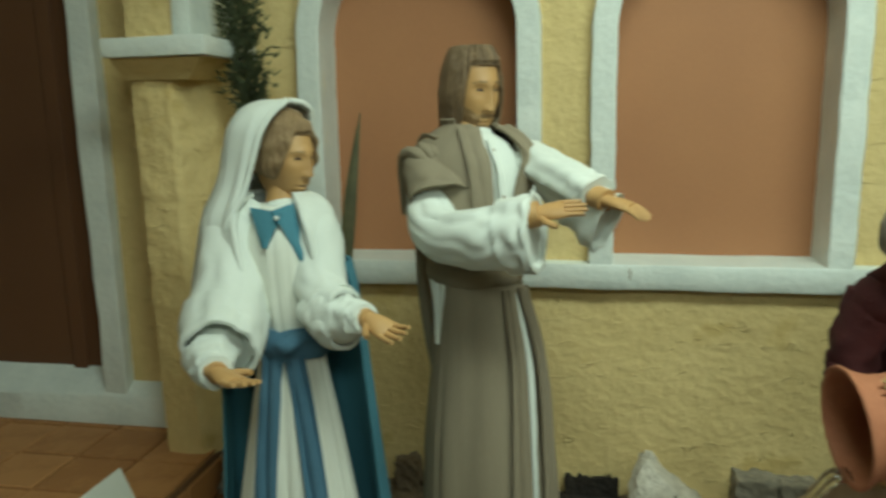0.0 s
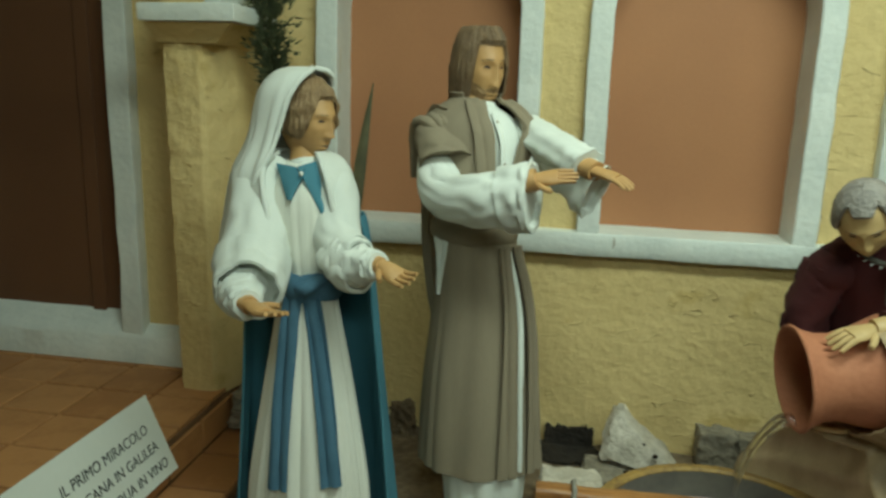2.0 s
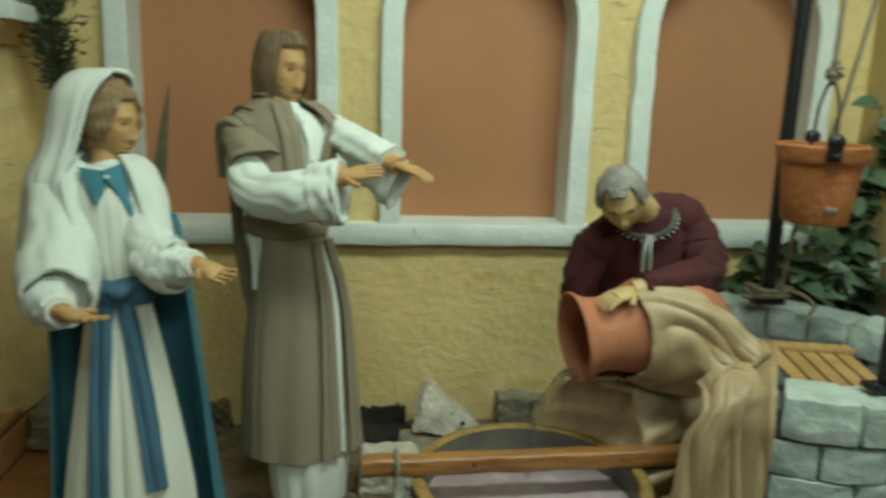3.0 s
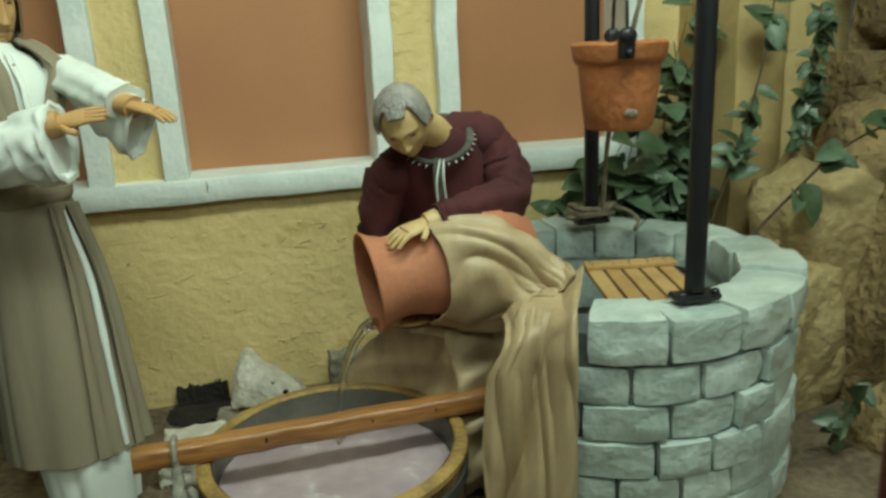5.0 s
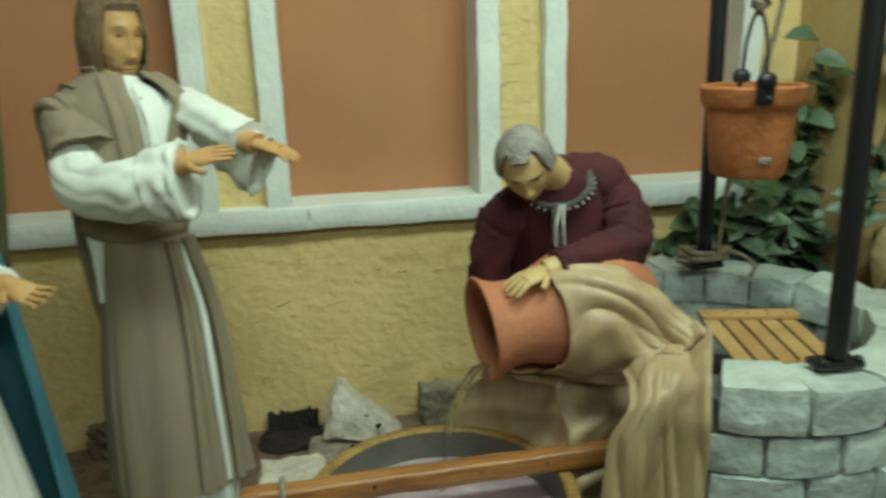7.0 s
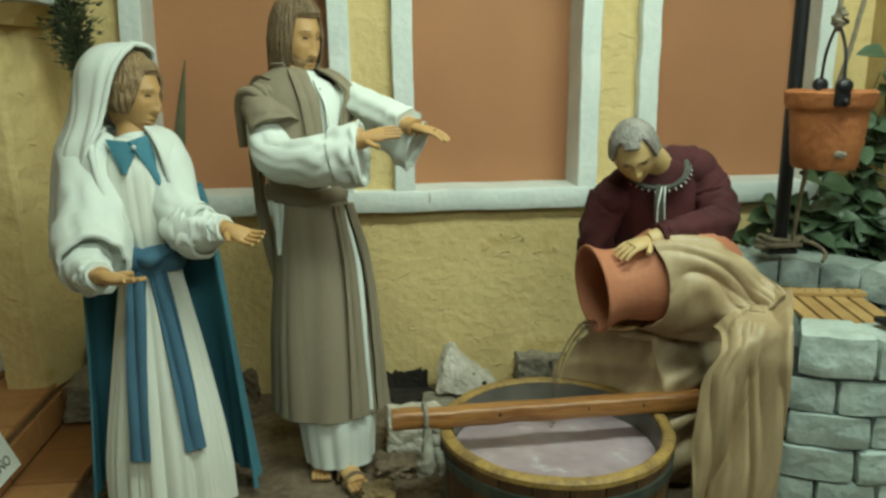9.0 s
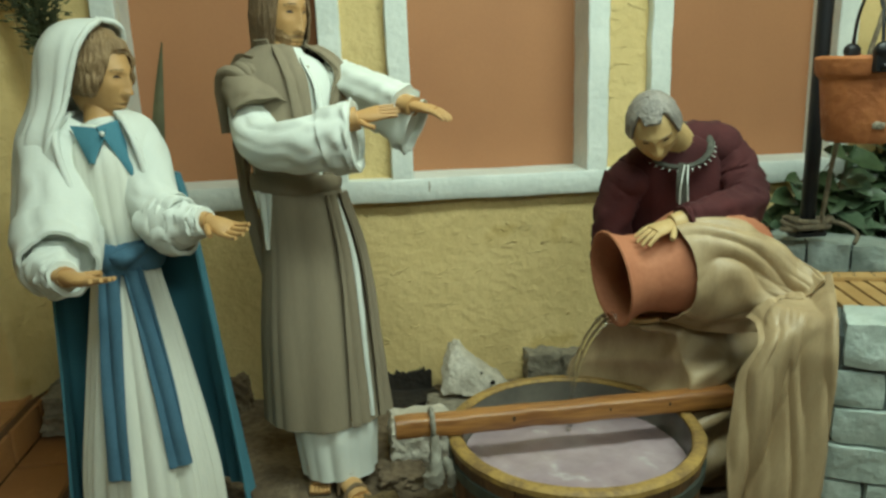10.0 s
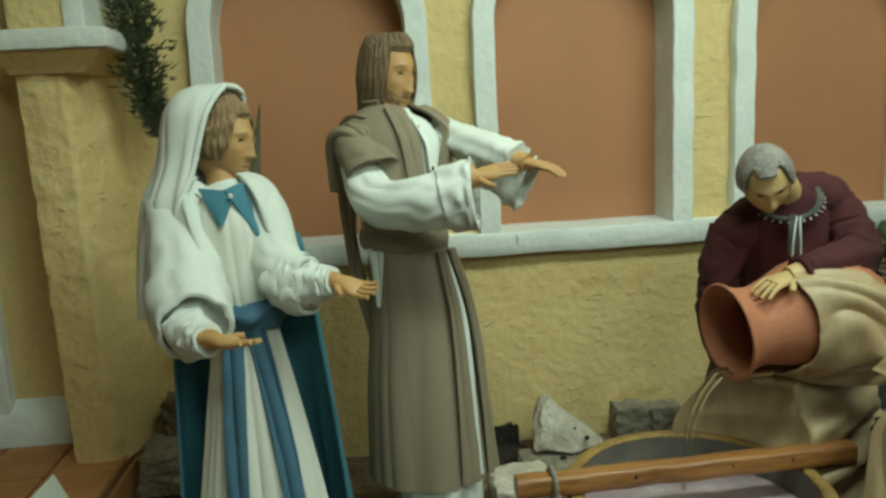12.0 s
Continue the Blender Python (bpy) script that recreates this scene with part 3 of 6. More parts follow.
def pilaster():
    """A pier that stands out from the wall, with a capital and a narrower upper part."""
    pil = thing("pilaster", (-0.90, -0.06, 0.116), "yellow stucco pilaster with pale painted capital", "pillar", kind="structure")
    bm = bmesh.new()
    rings = []
    outline = ((-0.990, 0.026), (-0.972, -0.135), (-0.966, -0.150), (-0.930, -0.153), (-0.888, -0.152), (-0.880, -0.145), (-0.862, -0.085), (-0.838, 0.026))
    dense = []
    for (a, b), (c, d) in zip(outline, outline[1:]):
        dense += [(a + (c - a) * t, b + (d - b) * t) for t in np.linspace(0, 1, 9)[:-1]]
    dense.append(outline[-1])
    for z in np.linspace(0.105, 0.889, 60):
        lean = 0.010 * (0.5 - (z - 0.1) / 0.8)
        rings.append([(x + lean + 0.004 * noise.noise(Vector((x * 40, z * 30, 1))), y - 0.004 * noise.noise(Vector((x * 24, z * 24, 3))) - 0.005 * max(0, noise.noise(Vector((x * 60, z * 70, 8)))), z) for x, y in dense])
    loft(bm, rings)
    part("shaft", bm, STUCCO, pil, "rough yellow stucco shaft")
    bm = bmesh.new()
    loft(bm, [[(x0, y, z), (x1, y, z), (x1, 0.026, z), (x0, 0.026, z)] for x0, x1, y, z in ((-0.978, -0.846, -0.160, 0.8895), (-0.978, -0.834, -0.166, 0.900), (-0.988, -0.800, -0.192, 0.9285))])
    part("moulding", bm, STUCCO, pil, "yellow stucco moulding under the capital", False)
    bm = bmesh.new()
    box(bm, -0.996, -0.786, -0.204, 0.026, 0.929, 0.965, 0, 0.006, 6, 0.003)
    part("capital", bm, PAINT, pil, "pale blue-white painted capital")
    bm = bmesh.new()
    box(bm, -0.975, -0.872, -0.150, 0.026, 0.9655, 1.998, 0, 0.004, 10, 0.004)
    part("upper_shaft", bm, STUCCO, pil)
    bm = bmesh.new()
    box(bm, -0.871, -0.833, -0.158, 0.026, 0.9655, 1.998, 0, 0.004, 10, 0.003)
    part("upper_trim", bm, PAINT, pil, "pale blue-white painted upright band")


pilaster()

# right pilaster: its shade is put into the stucco's colour
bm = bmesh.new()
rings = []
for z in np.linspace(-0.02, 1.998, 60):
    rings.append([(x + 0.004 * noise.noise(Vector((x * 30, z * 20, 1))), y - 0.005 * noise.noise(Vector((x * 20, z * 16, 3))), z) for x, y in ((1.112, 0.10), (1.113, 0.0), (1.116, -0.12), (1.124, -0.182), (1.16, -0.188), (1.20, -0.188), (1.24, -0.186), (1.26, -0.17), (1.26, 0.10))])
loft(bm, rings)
structure("pilaster_right", bm, SHADED_STUCCO, "plain stucco pilaster beside the rock face, its shade put into a darker colour", "pillar", True)

bm = bmesh.new()
box(bm, -1.484, -1.272, -0.72, -0.534, 0.10, 1.998, 0, 0.006, 12, 0.004)
structure("pillar_front", bm, STUCCO, "rough yellow stucco pillar at the stage's edge", "pillar", True)

# ground
bm = bmesh.new()
nx, ny = 90, 60
g = []
for i in range(nx + 1):
    x = -2.0 + 4.1 * i / nx
    row = []
    for j in range(ny + 1):
        y = -1.35 + 1.62 * j / ny
        h = 0.006 * noise.noise(Vector((x * 7, y * 7, 0))) + 0.004 * noise.noise(Vector((x * 25, y * 25, 3)))
        if -0.13 < x < 0.0 and y > 0.01:
            h -= 0.03
        row.append((x, y, -0.012 + h))
    g.append(row)
sheet(bm, g, 0.02)
structure("ground", bm, EARTH, "uneven grey-brown earth floor of the stage", "ground", True)

bm = bmesh.new()
box(bm, -2.0, -0.865, -1.3, 0.20, -0.02, 0.105)
box(bm, -0.866, -0.735, -1.3, 0.028, -0.02, 0.014)
platform = structure("platform", bm, GROUT, "raised tiled platform with a step", "floor")

# the room that closes the place
for nm, a, what, mat in (
    ("room_floor", (-2.3, 2.2, -4.2, -1.36, -0.70, -0.65), "plain floor of the viewing room, unseen and pale to bounce light", ROOMWALL),
    ("ceiling", (-2.3, 2.2, -4.2, 0.3, 2.0, 2.05), "plain pale ceiling", CEIL),
    ("wall_west", (-2.3, -2.2, -4.2, 0.3, -0.65, 2.0), "plain plaster side wall", ROOMWALL),
    ("wall_east", (2.1, 2.2, -4.2, 0.3, -0.65, 2.0), "plain plaster side wall", ROOMWALL),
    ("wall_south", (-2.2, 2.1, -4.3, -4.2, -0.65, 2.0), "plain plaster wall behind the viewer", ROOMWALL),
    # out of view, added to block light towards the left bay
    ("wall_front", (-2.2, -0.92, -1.42, -1.365, -0.65, 2.0), "plain unseen wall added to keep light off the left bay", ROOMWALL),
    ("stage_front", (-2.2, 2.1, -1.36, -1.35, -0.65, -0.02), "plain board front of the stage", ROOMWALL),
):
    bm = bmesh.new()
    box(bm, *a)
    structure(nm, bm, mat, what, nm.split("_")[-1] if nm.startswith("room") else nm.split("_")[0])

frame_post = thing("display_frame", (0.345, -1.443, -0.65), "red painted upright of the display front", "frame")
# one post as two pieces: shaded side in dark red, lit front in red
bm = bmesh.new()
box(bm, 0.316, 0.351, -1.466, -1.420, -0.65, 1.999, 0, 0.003)
part("upright", bm, SHADED_RED, frame_post, "red painted wooden upright, darkened as its shaded side", False)
bm = bmesh.new()
box(bm, 0.3515, 0.398, -1.470, -1.420, -0.65, 1.999, 0, 0.003)
part("front_strip", bm, RED, frame_post, "strip in brighter red for the upright's lit front", False)
bm = bmesh.new()
tube(bm, [(0.372, -1.4702, 0.690, 0.0035), (0.372, -1.4715, 0.690, 0.003)], 0, 10, 3, up=(0, 0, 1))
part("screw", bm, BLACK, frame_post, "dark screw head")


# ---- the well ----
def well():
    cx, cy, ro, ri = 0.690, -0.440, 0.326, 0.224
    w = thing("well", (cx, cy, 0), "round well of grey-green painted stone blocks, open behind the cloth", "well")
    bm = bmesh.new()
    rings = []
    for t in np.linspace(radians(-137), radians(158), 64):
        rings.append([(cx + r * math.cos(t), cy + r * math.sin(t), z) for r, z in ((ro - 0.012, 0.0), (ro - 0.012, 0.350), (ri + 0.012, 0.350), (ri + 0.012, 0.0))])
    loft(bm, rings)
    part("core", bm, MORTAR, w, "dark mortar core")
    rnd = random.Random(4)

    def block(a0, a1, z0, z1, r0, r1, seed, top):
        bm = bmesh.new()
        lift = 0.004 * rnd.uniform(-1, 1)
        push = 0.006 * rnd.uniform(-1, 1)
        bmesh.ops.create_cube(bm, size=1)
        bmesh.ops.subdivide_edges(bm, edges=bm.edges, cuts=5, use_grid_fill=True)
        for v in bm.verts:
            u, s, h = v.co.x + 0.5, v.co.y + 0.5, v.co.z + 0.5
            # soft worn corners
            q = Vector((u * 2 - 1, s * 2 - 1, h * 2 - 1))
            mx = sorted((abs(q.x), abs(q.y), abs(q.z)))
            soft = 1 - 0.045 * max(0, mx[1] - 0.55) / 0.45 - 0.03 * max(0, mx[0] - 0.55) / 0.45
            q *= soft
            u, s, h = (q.x + 1) / 2, (q.y + 1) / 2, (q.z + 1) / 2
            a, r, z = a0 + (a1 - a0) * u, r0 + (r1 + push - r0) * s, z0 + (z1 - z0) * h + (lift if top else 0) * h
            x, y = cx + r * math.cos(a), cy + r * math.sin(a)
            k = noise.noise(Vector((x * 26 + seed, y * 26, z * 26))) * 0.0062 + noise.noise(Vector((x * 70 + seed, y * 70, z * 70))) * 0.0020
            v.co = Vector((x + k * math.cos(a), y + k * math.sin(a), z + k * (0.8 if h > 0.6 else 0)))
        return bm

    step = 2 * math.pi / 17
    for k in range(17):
        a0 = radians(-100.4) + k * step
        if radians(150) < a0 < radians(219):
            continue
        part("cap_stone", block(a0 + 0.003, a0 + step - 0.003, 0.304, 0.372, ri, ro + 0.006, k, True), WELLSTONE, w)
    z = 0.298
    for row in range(5):
        off = (0.45, 0.05, 0.6, 0.2, 0.7)[row]
        a = radians(-100.4) + off * step
        end = a + 2 * math.pi
        n = 18
        cuts = [a + (end - a) * (i + (0.28 * rnd.uniform(-1, 1) if i else 0)) / n for i in range(n)] + [end]
        for i in range(n):
            if radians(150) < cuts[i] < radians(216):
                continue
            part("stone_block", block(cuts[i] + 0.004, cuts[i + 1] - 0.004, z - 0.0562, z, ro - 0.05, ro, row * 31 + i, False), WELLSTONE, w)
        z -= 0.0595
    # the inner face
    bm = bmesh.new()
    rings = []
    for zz in np.linspace(0.18, 0.315, 8):
        rings.append([(cx + (ri + 0.010 + 0.006 * noise.noise(Vector((math.cos(t) * 6, math.sin(t) * 6, zz * 30)))) * math.cos(t), cy + (ri + 0.010 + 0.006 * noise.noise(Vector((math.cos(t) * 6, math.sin(t) * 6, zz * 30)))) * math.sin(t), zz) for t in np.linspace(radians(-131), radians(158), 90)])
    loft(bm, rings, 0, False, False, False)
    part("inner_face", bm, WELLSTONE, w, "grey inner face of the well")
    # black plate that closes the shaft and stands for its darkness
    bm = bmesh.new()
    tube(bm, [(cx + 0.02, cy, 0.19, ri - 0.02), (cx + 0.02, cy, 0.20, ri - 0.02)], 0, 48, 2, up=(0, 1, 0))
    part("shaft_dark_plate", bm, HOLE, w, "black plate standing for the darkness in the shaft")


well()


def slat_lid():
    lid = thing("slatted_lid", (0.745, -0.49, 0.32), "raw pine slatted crate lid lying inside the well", "lid")
    base = Matrix.Translation((0.737, -0.495, 0.335)) @ Matrix.Rotation(radians(-13), 4, "Z")
    rnd = random.Random(3)
    for k in range(5):
        bm = bmesh.new()
        x = -0.083 + k * 0.0336
        box(bm, x, x + 0.0275, -0.185, 0.114 + rnd.uniform(-0.003, 0.003), -0.006, 0.002, 0, 0.0015)
        bmesh.ops.transform(bm, matrix=base, verts=bm.verts)
        part("slat", bm, PLANK, lid, smooth=False)
    for y in (0.075, -0.155):
        bm = bmesh.new()
        box(bm, -0.086, 0.086, y, y + 0.036, 0.0025, 0.011, 0, 0.0015)
        bmesh.ops.transform(bm, matrix=base, verts=bm.verts)
        part("batten", bm, PLANK, lid, smooth=False)
        for k in range(5):
            for dy in (0.009, 0.027):
                x = -0.069 + k * 0.0336 + rnd.uniform(-0.004, 0.004)
                bm = bmesh.new()
                tube(bm, [(x, y + dy, 0.010, 0.0022), (x, y + dy, 0.0125, 0.0018)], 0, 8, 2, up=(0, 1, 0))
                bmesh.ops.transform(bm, matrix=base, verts=bm.verts)
                part("nail", bm, BLACK, lid, "black nail head")


slat_lid()


def pole(x, y, z, r, label):
    p = thing("well_pole", (x, y, z), label, "pole", "poles of the well")
    bm = bmesh.new()
    tube(bm, [(x, y, z, r), (x, y, z + 0.8, r), (x, y, 1.998, r)], 0, 20, 6, up=(0, 1, 0))
    part("shaft", bm, BLACK, p)
    bm = bmesh.new()
    box(bm, x - 0.034, x + 0.034, y - 0.018, y + 0.018, z - 0.014, z - 0.004, 0, 0.003, 3, 0.002)
    part("foot_plate", bm, BLACK, p, "flat black iron foot plate")
    for dx in (-0.027, 0.027):
        bm = bmesh.new()
        ellipsoid(bm, (x + dx, y - 0.012, z - 0.002), (0.007, 0.007, 0.005), 0, 10)
        part("bolt", bm, BLACK, p)


pole(0.705, -0.700, 0.390, 0.0150, "black painted iron pole standing on the well's rim")
pole(0.752, -0.252, 0.402, 0.0150, "black painted iron pole on the well with rope round it")

rope = thing("rope_coil", (0.752, -0.252, 0.40), "grey hemp rope wound round the pole's foot", "rope")
bm = bmesh.new()
pts = [(0.752 + (0.045 + 0.008 * math.sin(t * 3.1)) * math.cos(t), -0.252 + 0.032 * math.sin(t), 0.402 + t * 0.0014 + 0.004 * math.sin(t * 1.7), 0.0055) for t in np.linspace(0, 18, 60)]
tube(bm, pts, 0, 8, 240)
part("coil", bm, ROPE, rope)
bm = bmesh.new()
tube(bm, [(0.784, -0.255, 0.422, 0.005), (0.82, -0.270, 0.412, 0.005), (0.835, -0.295, 0.395, 0.0045), (0.82, -0.310, 0.380, 0.004)], 0, 8, 24)
part("loose_end", bm, ROPE, rope)


def bucket():
    cx, cy, up = 0.712, -0.440, -0.020
    b = thing("hanging_pot", (cx, cy, 0.625 + up), "orange clay flowerpot hung as a well bucket", "pot")
    prof = [(r * 0.875, z + up) for r, z in [(0.062, 0.624), (0.067, 0.630), (0.074, 0.68), (0.080, 0.732), (0.086, 0.736), (0.0905, 0.744), (0.0925, 0.766), (0.088, 0.770), (0.081, 0.768), (0.075, 0.74), (0.066, 0.65), (0.002, 0.64)]]
    bm = bmesh.new()
    loft(bm, [[(cx + r * (1 + 0.012 * noise.noise(Vector((math.cos(t) * 2, math.sin(t) * 2, z * 20)))) * math.cos(t), cy + r * math.sin(t), z + 0.002 * noise.noise(Vector((math.cos(t) * 3, math.sin(t) * 3, z * 9)))) for t in np.linspace(0, 2 * math.pi, 64, endpoint=False)] for r, z in prof])
    part("pot_body", bm, POTCLAY, b, "weathered orange clay pot")
    bm = bmesh.new()
    lump(bm, (cx - 0.009, cy - 0.061, 0.655 + up), (0.026, 0.006, 0.014), 3, rough=0.3, sub=2)
    part("chip", bm, GREYROCK, b, "small grey chipped patch")
    for s in (-1, 1):
        x, y = cx - 0.026 * s, cy - 0.075 * s
        bm = bmesh.new()
        box(bm, x - 0.013, x + 0.013, y - 0.008, y + 0.008, 0.742 + up, 0.785 + up, 0, 0.006, 2, 0.002)
        ellipsoid(bm, (x, y - 0.002 * s, 0.778 + up), (0.016, 0.011, 0.014))
        ellipsoid(bm, (x, y - 0.009, 0.752 + up), (0.006, 0.006, 0.006))
        part("lug", bm, BLACK, b, "black moulded plastic handle lug")
    bm = bmesh.new()
    tube(bm, [(cx + 0.026, cy + 0.075, 0.785 + up, 0.003), (cx + 0.018, cy + 0.055, 0.84 + up, 0.003), (cx, cy, 0.884 + up, 0.003), (cx - 0.018, cy - 0.055, 0.845 + up, 0.003), (cx - 0.026, cy - 0.075, 0.785 + up, 0.003)], 0, 8, 26)
    part("bail", bm, BLACK, b, "thin black wire handle")
    bm = bmesh.new()
    tube(bm, [(cx, cy, 0.875 + up, 0.004), (cx + 0.002, cy, 0.893 + up, 0.013), (cx + 0.006, cy, 0.903 + up, 0.011), (cx + 0.001, cy, 0.918 + up, 0.006)], 0, 12, 16, wrinkle=0.9, seed=3)
    part("knot", bm, ROPE, b, "knotted grey rope")
    bm = bmesh.new()
    tube(bm, [(cx, cy, 0.90 + up, 0.0048), (cx + 0.004, cy, 1.2, 0.0048), (cx + 0.02, cy, 1.998, 0.0048)], 0, 10, 40, wrinkle=0.25)
    part("hoist_rope", bm, ROPE, b, "grey hemp rope going up")


bucket()
rope2 = thing("slack_rope", (0.77, -0.33, 0.40), "grey hemp rope slanting up behind the hanging pot", "rope")
bm = bmesh.new()
tube(bm, [(0.930, -0.36, 1.60, 0.0045), (0.816, -0.36, 0.935, 0.0045), (0.781, -0.36, 0.772, 0.0045), (0.758, -0.32, 0.60, 0.0045), (0.760, -0.285, 0.42, 0.0045)], 0, 10, 50, wrinkle=0.25)
part("strand", bm, ROPE, rope2)


# ---- the tub with its rod ----
def tub():
    cx, cy, R, H = 0.166, -0.556, 0.210, 0.164
    t = thing("wooden_tub", (cx, cy, 0), "half barrel of dark staves filled with pinkish foaming water", "tub")
    n = 22
    for k in range(n):
        a0, a1 = 2 * math.pi * k / n + 0.006, 2 * math.pi * (k + 1) / n - 0.006
        bm = bmesh.new()
        rings = []
        for z in np.linspace(0.0, H - 0.004, 5):
            r = R - 0.010 * (1 - z / H)
            rings.append([(cx + rr * math.cos(a), cy + rr * math.sin(a), z) for a, rr in ((a0, r - 0.002), ((a0 + a1) / 2, r), (a1, r - 0.002), (a1, r - 0.018), ((a0 + a1) / 2, r - 0.017), (a0, r - 0.018))])
        loft(bm, rings)
        part("stave", bm, STAVE, t, smooth=False)
    bm = bmesh.new()
    prof = [(R + 0.001, H - 0.012), (R + 0.001, H - 0.003), (R - 0.004, H + 0.001), (R - 0.017, H + 0.001), (R - 0.021, H - 0.003), (R - 0.021, H - 0.012)]
    rings = [[(cx + (r + 0.0015 * noise.noise(Vector((math.cos(a) * 8, math.sin(a) * 8, r * 50)))) * math.cos(a), cy + r * math.sin(a), z + 0.001 * noise.noise(Vector((math.cos(a) * 6, math.sin(a) * 6, 2)))) for r, z in prof] for a in np.linspace(0, 2 * math.pi, 97)]
    loft(bm, rings, 0, False, False)
    part("rim", bm, RIM, t, "worn ochre wooden rim")
    for z0, z1 in ((0.112, 0.132), (0.030, 0.047)):
        bm = bmesh.new()
        rr = R - 0.010 * (1 - z0 / H) + 0.0015
        prof = [(rr - 0.003, z0), (rr + 0.002, z0), (rr + 0.003, z1), (rr - 0.003, z1), (rr - 0.003, z0)]
        loft(bm, [[(cx + r * math.cos(a), cy + r * math.sin(a), z) for r, z in prof] for a in np.linspace(0, 2 * math.pi, 97)], 0, False, False, False)
        part("hoop", bm, HOOP, t, "flat grey-green metal hoop")
    bm = bmesh.new()
    rings = [[(cx + r * math.cos(a), cy + r * math.sin(a), z) for a in np.linspace(0, 2 * math.pi, 64, endpoint=False)] for r, z in ((R - 0.0225, H - 0.004), (R - 0.0245, 0.06), (R - 0.03, 0.05), (0.01, 0.05))]
    loft(bm, rings, 0, False, False)
    part("liner", bm, LINER, t, "grey inner lining")
    bm = bmesh.new()
    rings = []
    for r in np.linspace(R - 0.0252, 0.004, 26):
        ring = []
        for a in np.linspace(0, 2 * math.pi, 90, endpoint=False):
            x, y = cx + r * math.cos(a), cy + r * math.sin(a)
            h = 0.0035 * math.sin(48 * math.hypot(x - 0.15, (y + 0.48) * 1.3)) * math.exp(-12 * math.hypot(x - 0.15, y + 0.48)) + 0.0022 * noise.noise(Vector((x * 26, y * 26, 0)))
            ring.append((x, y, 0.112 + h))
        rings.append(ring)
    loft(bm, rings, 0, False, True)
    part("liquid", bm, LIQUID, t, "pinkish foaming water")


tub()

rod = thing("wooden_rod", (0.16, -0.54, 0.165), "varnished square wooden rod lying across the tub", "rod")
bm = bmesh.new()
a, b = V(-0.132, -0.548, 0.183), V(0.450, -0.535, 0.183)
d = unit(b - a)
side, upv = unit(np.cross(d, (0, 0, 1))), V(0, 0, 1)
rings = []
for k, s in enumerate(np.linspace(0, 1, 26)):
    c = a + (b - a) * s + upv * 0.003 * noise.noise(Vector((s * 9, 0, 0)))
    w = 0.0172 + 0.0016 * noise.noise(Vector((s * 14, 3, 0)))
    rings.append([c + side * w * math.copysign(abs(math.cos(t)) ** 0.45, math.cos(t)) + upv * w * math.copysign(abs(math.sin(t)) ** 0.45, math.sin(t)) for t in np.linspace(0, 2 * math.pi, 16, endpoint=False)])
loft(bm, rings)
part("bar", bm, WOOD, rod)
for s, r in ((0.335, 0.003), (0.62, 0.002), (0.80, 0.0022)):
    bm = bmesh.new()
    c = a + (b - a) * s - side * 0.0
    c = c + V(0, -0.0170, 0.004)
    ellipsoid(bm, c, (r, r * 0.5, r * 1.6), 0, 8)
    part("knot_hole", bm, HOLE, rod, "small dark knot hole")

tie = thing("rag_tie", (-0.072, -0.55, 0.12), "grey rag tied round the rod's end", "rag")
bm = bmesh.new()
ring = [(*(V(-0.072, -0.547, 0.183) + side * 0.021 * math.cos(t) + upv * 0.021 * math.sin(t)), 0.009) for t in np.linspace(0, 2 * math.pi, 14)]
tube(bm, ring, 0, 10, 40, wrinkle=0.35, flat=0.5, up=(1, 0, 0))
tube(bm, [(-0.072, -0.567, 0.172, 0.008), (-0.070, -0.579, 0.142, 0.010), (-0.075, -0.585, 0.112, 0.016), (-0.082, -0.583, 0.095, 0.012)], 0, 12, 18, wrinkle=0.5)
tube(bm, [(-0.057, -0.575, 0.137, 0.006), (-0.045, -0.585, 0.117, 0.010), (-0.048, -0.589, 0.092, 0.006)], 0, 10, 12, wrinkle=0.5)
part("cloth", bm, TIE, tie)


# ---- stones at the foot of the wall ----
def stone(label, c, size, seed, mat, rough=0.28, cut=(), turn=0, k=2.2, tip=0):
    bm = bmesh.new()
    lump(bm, (0, 0, 0), size, seed, 0, rough, 4, k, cut, 0.85)
    bmesh.ops.transform(bm, matrix=Matrix.Translation(Vector(c)) @ Matrix.Rotation(radians(turn), 4, "Z") @ Matrix.Rotation(radians(tip), 4, "Y"), verts=bm.verts)
    low = min(v.co.z for v in bm.verts)
    ob = finish("stone", bm, mat, None, "", True, (c[0], c[1], low))
    return tagged(ob, label, "stone", "stones by the wall")


